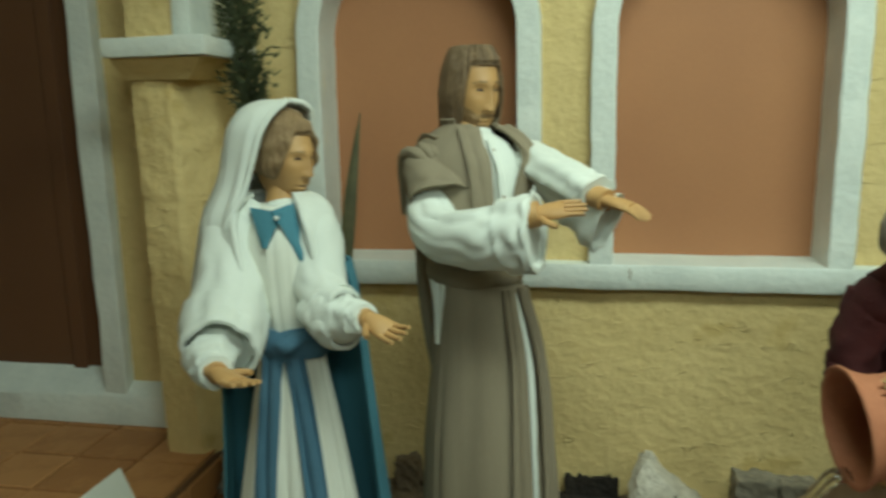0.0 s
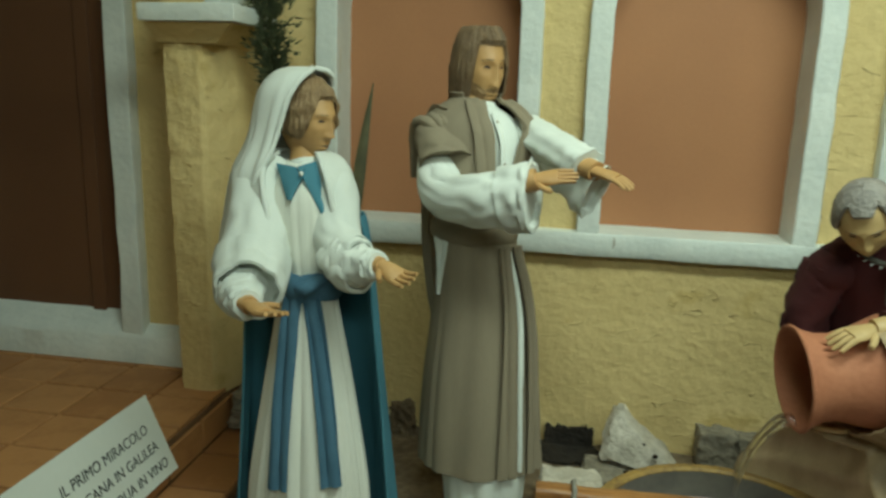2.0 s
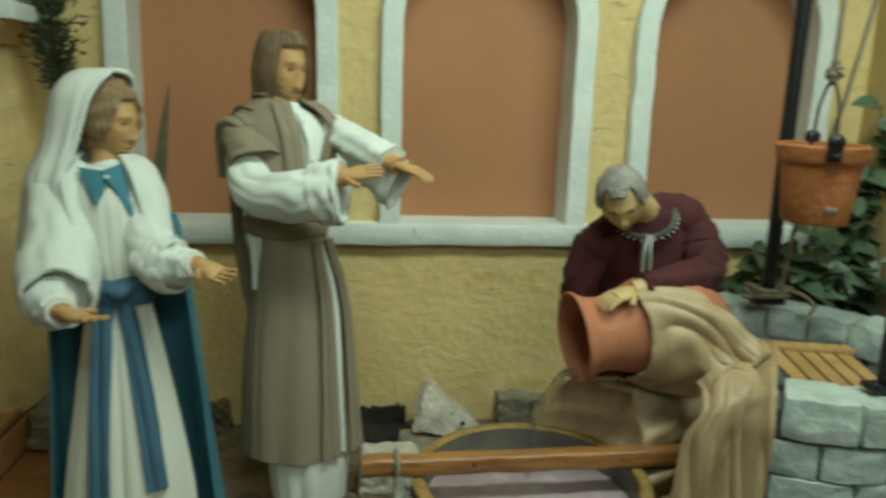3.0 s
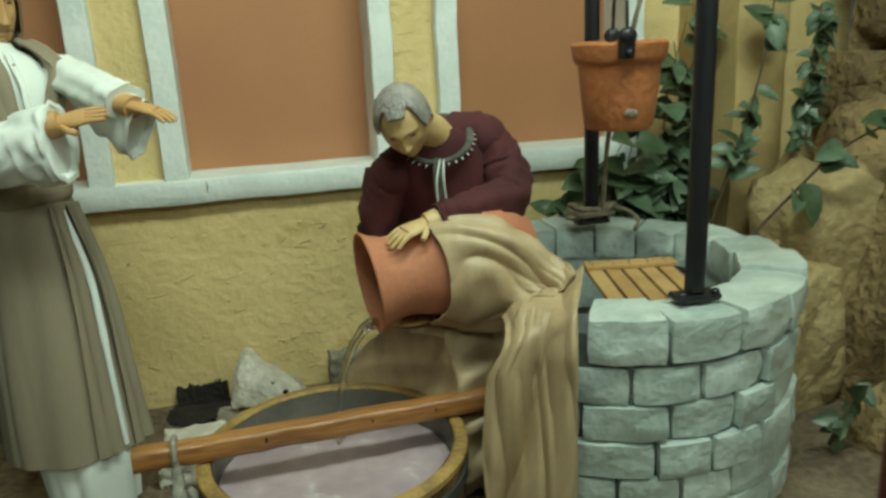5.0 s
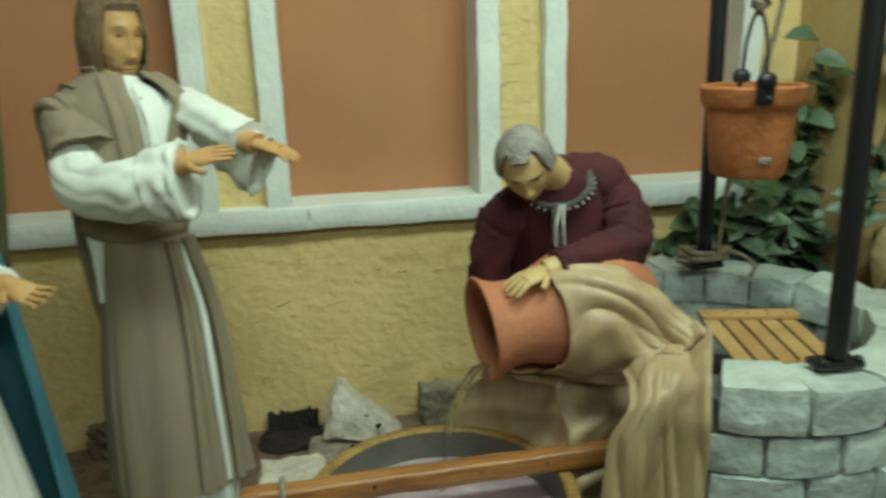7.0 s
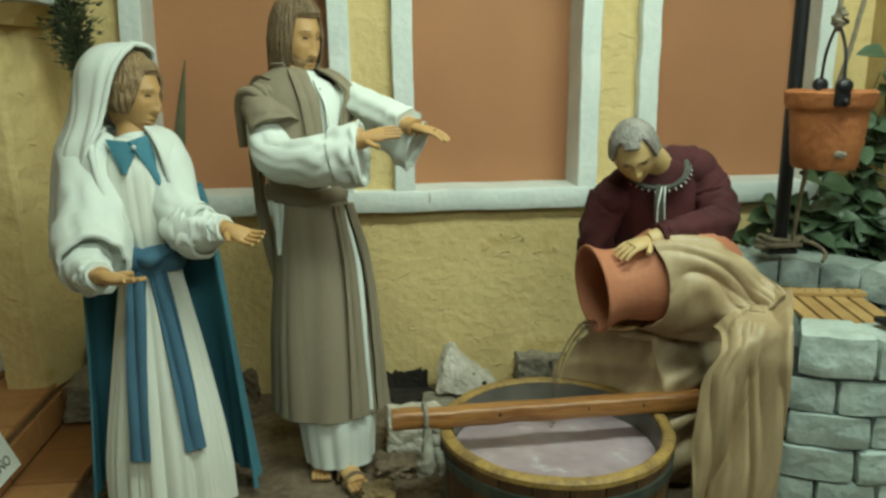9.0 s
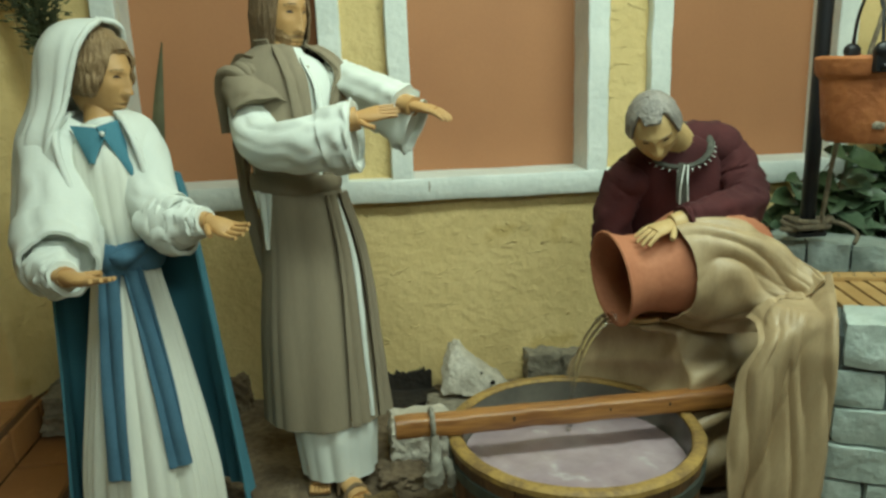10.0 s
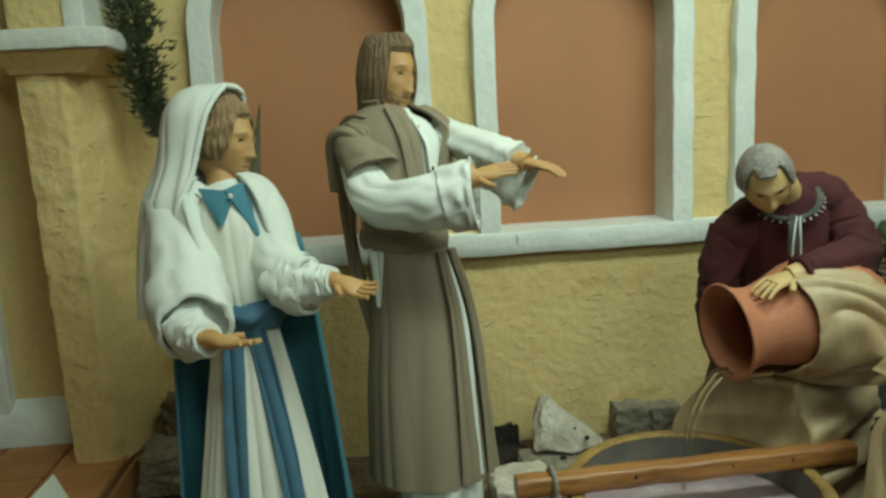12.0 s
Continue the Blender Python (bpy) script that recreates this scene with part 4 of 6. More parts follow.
def white_rock():
    r = thing("white_rock", (0.07, -0.10, 0.0), "pointed chunk of white limestone with small holes", "stone", "stones by the wall")
    bm = bmesh.new()
    lump(bm, (0, 0, 0), (2, 2, 2), 7.3, 0, 0.16, 4, 2.0)
    for v in bm.verts:
        x, y, z = v.co
        h = (z + 1) / 2
        top = 0.040 + (x + 1) / 2 * 0.0
        v.co = Vector((0.082 + x * (0.098 * (1 - 0.80 * h)) - 0.045 * h + 0.0, -0.105 + y * 0.055 * (1 - 0.5 * h) + 0.03 * h, 0.012 + 0.135 * h * (1 - 0.25 * max(0, x)) + 0.020 * (1 - h)))
        v.co += Vector((1, 1, 1)) * 0.006 * n3(v.co, 30)
    part("chunk", bm, ROCK, r)
    for x, y, z, q in ((0.104, -0.150, 0.070, 0.006), (0.048, -0.158, 0.030, 0.008), (0.080, -0.140, 0.090, 0.003)):
        bm = bmesh.new()
        ellipsoid(bm, (x, y, z), (q, q * 0.6, q * 0.9), 0, 10)
        part("pit", bm, HOLE, r, "dark bored hole")


white_rock()
stone("dull grey stone block by the wall", (0.252, -0.008, 0.034), (0.085, 0.06, 0.095), 2.2, GREYROCK, 0.14)
stone("grey stone block leaning at the wall", (0.335, -0.01, 0.032), (0.080, 0.06, 0.085), 5.1, GREYROCK, 0.14)
stone("pale rough stone block under the rod's end", (-0.070, -0.292, 0.032), (0.130, 0.13, 0.080), 8.4, ROCK, 0.12)
stone("flat grey slab under the white rock", (0.03, -0.14, 0.012), (0.14, 0.10, 0.035), 3.3, GREYROCK, 0.15)
stone("flat grey stone slab beside the platform", (-0.780, -0.080, 0.098), (0.135, 0.15, 0.040), 4.4, GREYROCK, 0.10, turn=4)
stone("flat grey stone slab, lower of two", (-0.778, -0.085, 0.055), (0.140, 0.16, 0.046), 6.4, GREYROCK, 0.10, turn=-3)
stone("brown clod against the wall", (-0.775, -0.020, 0.155), (0.075, 0.06, 0.085), 9.1, EARTH, 0.35)
stone("brown clod at the wall's foot", (-0.470, -0.01, 0.030), (0.055, 0.05, 0.075), 1.7, EARTH, 0.35)
stone("small ochre stone on the earth", (-0.16, -0.50, 0.010), (0.06, 0.05, 0.03), 5.7, CLIFF, 0.3)
stone("small earth clod beside the sandals", (-0.12, -0.40, 0.010), (0.08, 0.07, 0.03), 2.9, EARTH, 0.35)

# black sheet on the wall: the gap's inner darkness as colour
bm = bmesh.new()
pts = []
for k, t in enumerate(np.linspace(0, 1, 40)):
    x = -0.130 + 0.112 * t
    z = 0.046 + 0.012 * noise.noise(Vector((t * 9, 1, 0))) + 0.010 * noise.noise(Vector((t * 22, 4, 0))) + (0.008 if 0.75 < t < 0.85 else 0)
    pts.append([(x, 0.0035 + 0.006 * (1 - s) - 0.012 * (1 - s), -0.012 + (z + 0.012) * s) for s in np.linspace(0, 1, 5)])
sheet(bm, pts, 0.012)
structure("gap_dark_sheet", bm, HOLE, "ragged black sheet standing for the dark gap at the wall's foot", "hole", True)

# black lump that spreads the gap's darkness over the ground before it
bm = bmesh.new()
lump(bm, (-0.075, -0.035, -0.006), (0.15, 0.12, 0.03), 4.2, 0, 0.30, 3, 2.0)
structure("gap_dark_patch", bm, HOLE, "flat black lump that carries the gap's darkness onto the ground", "soil", True)

# ---- the rock face ----
rnd = random.Random(11)
cliff = thing("rock_face", (1.45, -0.6, 0), "dark brown rough masonry rock face", "rock wall", kind="structure")
bm = bmesh.new()
grid = []
for i in range(50):
    row = []
    for j in range(50):
        s, z = i / 49, -0.02 + 2.0 * j / 49
        x, y = 1.56 + 0.28 * s - 0.42 * max(0, 0.75 - z) * (0.4 + 0.8 * s), -0.06 - 1.20 * s
        k = 0.07 * noise.noise(Vector((x * 3, y * 4, z * 4))) + 0.03 * noise.noise(Vector((x * 9, y * 9, z * 9)))
        row.append((x + k, y + k * 0.5, z))
    grid.append(row)
sheet(bm, grid, 0.03)
part("core", bm, CLIFF, cliff, "rough brown rock core")
for k in range(48):
    s, z = (k % 6 + 0.5 * ((k // 6) % 2)) / 6, 0.62 + (k // 6) * 0.17 + rnd.uniform(-0.015, 0.015)
    x, y = 1.55 + 0.28 * s - 0.42 * max(0, 0.75 - z) * (0.4 + 0.8 * s), -0.10 - 1.05 * s
    bm = bmesh.new()
    lump(bm, (0, 0, 0), (0.16, rnd.uniform(0.165, 0.20), rnd.uniform(0.125, 0.155)), k * 1.7, 0, 0.07, 3, 1.6, block=0.97)
    bmesh.ops.transform(bm, matrix=Matrix.Translation((x, y, z)) @ Matrix.Rotation(radians(rnd.uniform(-8, 8)), 4, "Z"), verts=bm.verts)
    part("rock", bm, CLIFF, cliff)
for k, (x, y, z, sx, sy, sz) in enumerate(((1.40, -0.44, 0.18, 0.34, 0.46, 0.58), (1.46, -0.70, 0.28, 0.36, 0.50, 0.74), (1.52, -0.24, 0.28, 0.30, 0.34, 0.60), (1.28, -0.72, 0.06, 0.30, 0.36, 0.34), (1.36, -0.98, 0.16, 0.40, 0.40, 0.50), (1.235, -0.335, 0.20, 0.27, 0.25, 0.54), (1.13, -0.37, 0.12, 0.21, 0.22, 0.44))):
    bm = bmesh.new()
    lump(bm, (x, y, z), (sx, sy, sz), k * 3.1 + 2, 0, 0.30, 4, 1.5, block=0.35)
    part("boulder", bm, CLIFF if k < 5 else OCHREROCK, cliff, "smooth sculpted brown rock")

# ---- plants ----
def leaf_blade(bm, at, ahead, nrm, length, width, mi=0, lobes=0.0, bend=0.25):
    """One leaf with a midrib, a bent blade and a little thickness."""
    f = unit(ahead)
    nn = np.asarray(nrm, float)
    nn = nn - f * (nn @ f)
    if np.linalg.norm(nn) < 1e-3:
        nn = np.cross(f, (1, 0, 0.3))
    nn = unit(nn)
    s = np.cross(f, nn)
    grid = []
    for u in np.linspace(0, 1, 7):
        w = width * (math.sin(math.pi * min(1, u ** 0.65)) ** 0.8 + 0.04) * (1 + lobes * math.sin(u * 11))
        c = np.asarray(at, float) + f * length * u - nn * bend * length * u * u
        grid.append([c + s * w * q + nn * abs(q) * w * 0.30 for q in (-1, -0.5, 0, 0.5, 1)])
    sheet(bm, grid, 0.0012, mi)


def ivy():
    rnd = random.Random(21)
    p = thing("ivy_plant", (0.98, -0.03, 0.30), "dark green plastic ivy growing behind the well", "plant")
    stems = []
    for k in range(20):
        x = 0.82 + 0.26 * rnd.random()
        top = 0.40 + 0.14 * rnd.random()
        if k < 5:
            x, top = 1.00 + 0.05 * rnd.random(), 0.66 + 0.04 * k
        a = [(x, -0.035 - 0.07 * rnd.random(), 0.30)]
        for q in range(3):
            l = a[-1]
            a.append((l[0] + rnd.uniform(-0.03, 0.04), l[1] + rnd.uniform(-0.03, 0.010), l[2] + (top - 0.30) / 3))
        stems.append(a)
    for a in stems:
        bm = bmesh.new()
        tube(bm, [(*q, 0.0022 - 0.0004 * i) for i, q in enumerate(a)], 0, 6, 12)
        part("stem", bm, TWIG, p, "thin brown stem")
    for a in stems:
        q = spline(a, 12)
        for i in range(1, 12):
            for r in range(2):
                if rnd.random() < 0.36:
                    continue
                d = V(rnd.uniform(-1, 1), rnd.uniform(-1.1, 0.1), rnd.uniform(-0.6, 0.5))
                bm = bmesh.new()
                ln = rnd.uniform(0.046, 0.078)
                leaf_blade(bm, q[i] + unit(d) * 0.006, d, (rnd.uniform(-0.5, 0.5), -0.7, 0.8), ln, ln * rnd.uniform(0.34, 0.46), 0, 0.08)
                part("leaf", bm, (LEAF, LEAF, PALELEAF)[rnd.randrange(3)], p)


ivy()


def trailing_branch(name, label, pts, leaves, seed, scale, mats):
    rnd = random.Random(seed)
    p = thing(name, pts[0], label, "plant", "leafy branches")
    bm = bmesh.new()
    tube(bm, [(*q, 0.0035 * (1 - 0.6 * i / len(pts))) for i, q in enumerate(pts)], 0, 7, 30)
    part("stem", bm, TWIG, p, "thin dark stem")
    q = spline(pts, 40)
    for k in range(leaves):
        s = q[int(rnd.uniform(8, 39))]
        d = V(rnd.uniform(-1, 1), rnd.uniform(-1, 0.3), rnd.uniform(-0.7, 0.9))
        bm = bmesh.new()
        ln = scale * rnd.uniform(0.7, 1.2)
        leaf_blade(bm, s, d, (rnd.uniform(-0.6, 0.6), -0.8, 0.7), ln, ln * 0.30, 0, 0.06)
        part("leaf", bm, mats[rnd.randrange(len(mats))], p)


trailing_branch("leafy_branch", "thin branch with pale green leaves rising from the rocks", [(1.03, -0.25, 0.34), (1.065, -0.26, 0.47), (1.11, -0.26, 0.60), (1.15, -0.25, 0.74), (1.165, -0.24, 0.82)], 26, 5, 0.060, (LEAF, PALELEAF))
trailing_branch("leafy_branch", "dark branch with pointed leaves arching over the rocks", [(1.02, -0.40, 0.36), (1.09, -0.43, 0.45), (1.17, -0.45, 0.53), (1.27, -0.48, 0.58), (1.36, -0.53, 0.60)], 11, 8, 0.075, (LEAF, PALELEAF))
trailing_branch("leafy_branch", "bushy green sprig against the rocks", [(1.21, -0.26, 0.40), (1.23, -0.27, 0.56), (1.245, -0.27, 0.70), (1.255, -0.27, 0.80)], 55, 13, 0.045, (LEAF, PALELEAF))
trailing_branch("leafy_branch", "low green sprig at the foot of the well", [(1.05, -0.62, 0.02), (1.07, -0.63, 0.08), (1.10, -0.62, 0.14)], 12, 17, 0.045, (LEAF, LEAF))

trailing_branch("leafy_branch", "low cluster of round dark green leaves behind the well", [(0.86, -0.06, 0.33), (0.83, -0.08, 0.37), (0.80, -0.085, 0.385), (0.77, -0.09, 0.385), (0.745, -0.09, 0.375)], 9, 23, 0.062, (LEAF, LEAF))


def sprig_garland():
    """The dull green evergreen garland beside the pilaster."""
    rnd = random.Random(31)
    p = thing("evergreen_garland", (-0.765, -0.01, 0.70), "dull green artificial evergreen sprig hung beside the pilaster", "plant")
    line = [(-0.778, -0.060, 1.30), (-0.774, -0.060, 1.08), (-0.770, -0.060, 0.95), (-0.762, -0.060, 0.84), (-0.748, -0.058, 0.76), (-0.738, -0.050, 0.58)]
    bm = bmesh.new()
    tube(bm, [(*q, 0.0042) for q in line], 0, 7, 30)
    part("stem", bm, TWIG, p, "thin brown stem")
    q = spline(line, 100)
    verts, faces = [], []
    for k in range(2300):
        i = int(rnd.random() * 76)
        c = q[i]
        wid = 0.048 * min(1, (78 - i) / 34 + 0.12) * (0.95 + 0.9 * noise.noise(Vector((i * 0.23, 2.0, 5.0))))
        a = rnd.uniform(0, 2 * math.pi)
        r = wid * rnd.uniform(0.1, 1.0)
        s = c + V(math.cos(a) * r, -abs(math.sin(a)) * r * 0.55 - 0.004, rnd.uniform(-0.02, 0.02))
        d = unit(V(math.cos(a) * 0.9, -0.4 * abs(math.sin(a)), rnd.uniform(-0.2, 1.0)))
        ln = rnd.uniform(0.012, 0.026)
        sd = unit(np.cross(d, V(rnd.uniform(-1, 1), rnd.uniform(-1, 1), rnd.uniform(-1, 1)))) * 0.0026
        up2 = np.cross(d, sd)
        b0 = len(verts)
        for e in (s + sd, s - sd * 0.5 + up2, s - sd * 0.5 - up2, s + d * ln):
            verts.append(tuple(e))
        faces += [(b0, b0 + 1, b0 + 3), (b0 + 1, b0 + 2, b0 + 3), (b0 + 2, b0, b0 + 3), (b0, b0 + 2, b0 + 1)]
    me = bpy.data.meshes.new("needles")
    at = np.array(world_of(p))
    me.from_pydata([tuple(np.array(v) - at) for v in verts], [], faces)
    me.materials.append(THUJA)
    ob = new("needles", me)
    ob.parent = p
    tagged(ob, "dull green needles", kind="stuff")


sprig_garland()

dl = thing("sword_leaf", (-0.61, -0.035, 0.0), "single dried sword-shaped leaf standing before the wall", "leaf")
bm = bmesh.new()
grid = []
for u in np.linspace(0, 1, 24):
    c = V(-0.612 + 0.064 * u ** 2.2, -0.045 + 0.02 * u, 0.0 + 0.82 * u)
    w = 0.0125 * (1 - max(0, (u - 0.72) / 0.28) ** 1.6) * (0.5 + 0.6 * min(1, u * 1.4)) + 0.0004
    grid.append([c + V(1, 0.15, -0.08) * w * q + V(0, -1, 0) * (1 - abs(q)) * 0.003 for q in (-1, -0.5, 0, 0.5, 1)])
sheet(bm, grid, 0.0015)
part("blade", bm, DRYLEAF, dl)


# ---- the sign ----
def sign():
    A, B = V(-0.890, -0.420, 0.220), V(-0.829, -0.420, 0.075)
    down, left = unit(B - A), V(-0.04, -1.0, 0.0)
    left = unit(left - down * (left @ down))
    W, H = 0.42, float(np.linalg.norm(B - A))
    nrm = np.cross(down, left)
    nrm = unit(nrm if nrm[2] > 0 else -nrm)
    s = thing("sign_card", tuple(B), "white card with black capital lettering leaning on the platform", "sign")
    bm = bmesh.new()
    grid = [[A + left * W * u + down * H * v + nrm * 0.0 for v in np.linspace(0, 1, 4)] for u in np.linspace(0, 1, 4)]
    sheet(bm, grid, 0.003)
    part("card", bm, CARD, s, smooth=False)
    bm = bmesh.new()
    c = A + left * 0.21 + down * H * 0.5 - nrm * 0.004
    tube(bm, [(*c, 0.004), (c[0] + 0.012, c[1], 0.10, 0.004), (c[0] + 0.035, c[1], 0.022, 0.004)], 0, 8, 8)
    part("prop", bm, TWIG, s, "thin prop behind the card")
    right = -left
    rot = Matrix((Vector(right), Vector(-down), Vector(nrm))).transposed().to_4x4()
    for k, text in enumerate(("IL PRIMO MIRACOLO", "A CANA IN GALILEA", "L'ACQUA IN VINO")):
        cu = bpy.data.curves.new("lettering", "FONT")
        cu.body, cu.size, cu.align_x, cu.extrude, cu.shear = text, 0.027, "RIGHT", 0.0002, 0.10
        tmp = bpy.data.objects.new("lettering_shape", cu)
        scene.collection.objects.link(tmp)
        bpy.context.view_layer.update()
        me = bpy.data.meshes.new_from_object(tmp.evaluated_get(bpy.context.evaluated_depsgraph_get()))
        bpy.data.objects.remove(tmp)
        p = A + left * (0.036 - 0.008 * k) + down * (0.064 + 0.038 * k) + nrm * 0.0022
        me.transform(Matrix.Translation(Vector(p) - world_of(s)) @ rot @ Matrix.Diagonal((0.93, 1, 1, 1)))
        me.materials.clear()
        me.materials.append(INK)
        ob = new("lettering", me)
        ob.parent = s
        ob["label"] = "line of black capital letters"


sign()


# ---- the statues ----
def ring_belt(bm, x, y, z, a, b, r, mi, dip=0.0, az=-65):
    pts = []
    for t in np.linspace(0, 2 * math.pi, 30):
        k = math.cos(t - radians(az))
        pts.append((x + a * math.cos(t), y + b * math.sin(t), z - dip * k + 0.002 * math.sin(5 * t), r))
    tube(bm, pts, mi, 10, 90, flat=2.2, up=(0, 0, 1), wrinkle=0.15)


def ribbon(bm, pts, width, mi, thick=0.004, face=(0, -1, 0), steps=22, fold=0.0, seed=0.0):
    """A strip of cloth along pts that faces face."""
    q = spline(pts, steps)
    f = unit(face)
    grid = []
    for k, c in enumerate(q):
        d = unit(q[min(k + 1, steps - 1)] - q[max(k - 1, 0)])
        s = unit(np.cross(d, f))
        w = width * (1 + 0.10 * noise.noise(Vector((k * 0.3, seed, 0))))
        grid.append([c + s * w * u + f * (fold * math.sin(u * 7 + seed) + 0.002 * noise.noise(Vector((u * 3, k * 0.3, seed)))) for u in np.linspace(-0.5, 0.5, 9)])
    sheet(bm, grid, thick, mi)


def along(secs, rows, k):
    """Places on a robe, by rows of height and angle, k times its size."""
    q = spline(secs, 60)
    out = []
    for z, deg in rows:
        i = int(np.argmin(abs(q[:, 0] - z)))
        _, x, y, a, b = q[i]
        out.append((x + a * k * math.cos(radians(deg)), y + b * k * math.sin(radians(deg)), z))
    return out


def sandal_foot(bm, heel, toe, skin, strap, size):
    h, t = np.asarray(heel, float), np.asarray(toe, float)
    d = unit(t - h)
    s = np.cross((0, 0, 1), d)
    ln = np.linalg.norm(t - h)
    tube(bm, [(*(h + (0, 0, size * .5)), size * .42), (*(h + d * ln * .4 + (0, 0, size * .52)), size * .48), (*(h + d * ln * .8 + (0, 0, size * .36)), size * .50), (*(h + d * ln * .93 + (0, 0, size * .3)), size * .44)], skin, 14, 14, flat=0.62)
    for k, u in enumerate((-.42, -.2, .02, .22, .40)):
        c = h + d * ln * (0.95 - abs(u - 0.1) * 0.10) + s * size * u
        tube(bm, [(*(c + (0, 0, size * .26)), size * .14), (*(c + d * size * .35 + (0, 0, size * .22)), size * .13), (*(c + d * size * .5 + (0, 0, size * .17)), size * .10)], skin, 8, 8)
    tube(bm, [(*(h - d * size * .2 + (0, 0, size * .05)), size * .42), (*(h + d * ln * .5 + (0, 0, size * .05)), size * .5), (*(t + d * size * .3 + (0, 0, size * .05)), size * .56)], strap, 16, 12, flat=0.16)
    for u in (0.45, 0.78):
        c = h + d * ln * u
        pts = [(*(c + s * size * .58 * math.cos(a) + V(0, 0, size * (.12 + .78 * math.sin(a) * (1.15 - 0.5 * u)))), size * .07) for a in np.linspace(0, math.pi, 12)]
        tube(bm, pts, strap, 8, 24, flat=2.0, up=tuple(d))


def oval(bm, pts, mi, n=48, steps=30, folds=7, amp=0.04, seed=0.0, wrinkle=0.06, lip=True, ahead=None):
    """A wide sleeve through rows of x, y, z, half width, half height, open and turned in at its end."""
    q = spline(pts, steps)
    rings = []
    for k, row in enumerate(q):
        c, a, b = row[:3], row[3], row[4]
        d = unit(q[min(k + 1, steps - 1)][:3] - q[max(k - 1, 0)][:3])
        s = unit(np.cross(d, (0, 0, 1)))
        u = np.cross(s, d)
        low = k / (steps - 1)
        ring = []
        for i in range(n):
            t = 2 * math.pi * i / n
            g = noise.noise(Vector((math.cos(t) * 1.6 + seed, math.sin(t) * 1.6, k * 0.22 + seed)))
            w = 1 + amp * crease(folds * t / 2 + 1.8 * g + seed + k * 0.05) * (0.35 + 0.65 * low) + wrinkle * g
            ring.append(c + s * a * w * math.cos(t) + u * b * w * math.sin(t))
        rings.append(ring)
    if lip:
        end = np.array(rings[-1])
        mid, before = end.mean(axis=0), np.array(rings[-4])
        rings.append(list(mid + (end - mid) * 0.93))
        rings.append(list(before.mean(axis=0) + (before - before.mean(axis=0)) * 0.86))
    loft(bm, rings, mi, True, True)
    return rings


def band(bm, rings, mi, out=0.004, first=-9, last=-3):
    """A turned-up hem over the last rings of a sleeve."""
    rs = [np.array(r) for r in rings[first:last + 1]]
    lay = [r + (r - r.mean(axis=0)) / np.linalg.norm(r - r.mean(axis=0), axis=1, keepdims=True) * out for r in rs]
    tip = rs[-1] - rs[-2]
    lay.append(lay[-1] + tip * 0.5 - (lay[-1] - rs[-1]) * 0.5)
    lay.append(lay[-1] - (rs[-1] - rs[-1].mean(axis=0)) * 0.10)
    loft(bm, [list(rs[0] - (rs[0] - rs[0].mean(axis=0)) * 0.02)] + [list(r) for r in lay], mi, False, False)


def cloak(bm, rows, mi, thick=0.005, n=80, folds=8, amp=0.03, seed=0.0):
    """A garment open in front, through rows of z, x, y, half width, half depth, and the angles of its two edges."""
    q = spline(rows, 30)
    grid = []
    for i, (z, x, y, a, b, right, left) in enumerate(q):
        low = i / 29
        line = []
        for t in np.linspace(radians(right), radians(left), n):
            g = noise.noise(Vector((math.cos(t) * 2 + seed, math.sin(t) * 2, z * 3)))
            k = 1 + amp * low * crease(folds * t / 2 + 1.6 * g + seed) + 0.035 * g
            line.append((x + a * k * math.cos(t), y + b * k * math.sin(t), z + 0.006 * g * low))
        grid.append(line)
    sheet(bm, grid, thick, mi)
    return grid


def strip(bm, pts, mi, w0, w1, thick=0.004, face=(0, -1, 0), steps=24, fold=0.0, seed=0.0):
    """A strip of cloth that widens or narrows along pts and faces face."""
    q = spline(pts, steps)
    f = unit(face)
    grid = []
    for k, c in enumerate(q):
        d = unit(q[min(k + 1, steps - 1)] - q[max(k - 1, 0)])
        s = unit(np.cross(d, f))
        w = w0 + (w1 - w0) * k / (steps - 1)
        grid.append([c + s * w * u + f * (fold * crease(u * 5 + seed + k * 0.06) + 0.0015 * noise.noise(Vector((u * 3, k * 0.3, seed)))) for u in np.linspace(-0.5, 0.5, 13)])
    sheet(bm, grid, thick, mi)


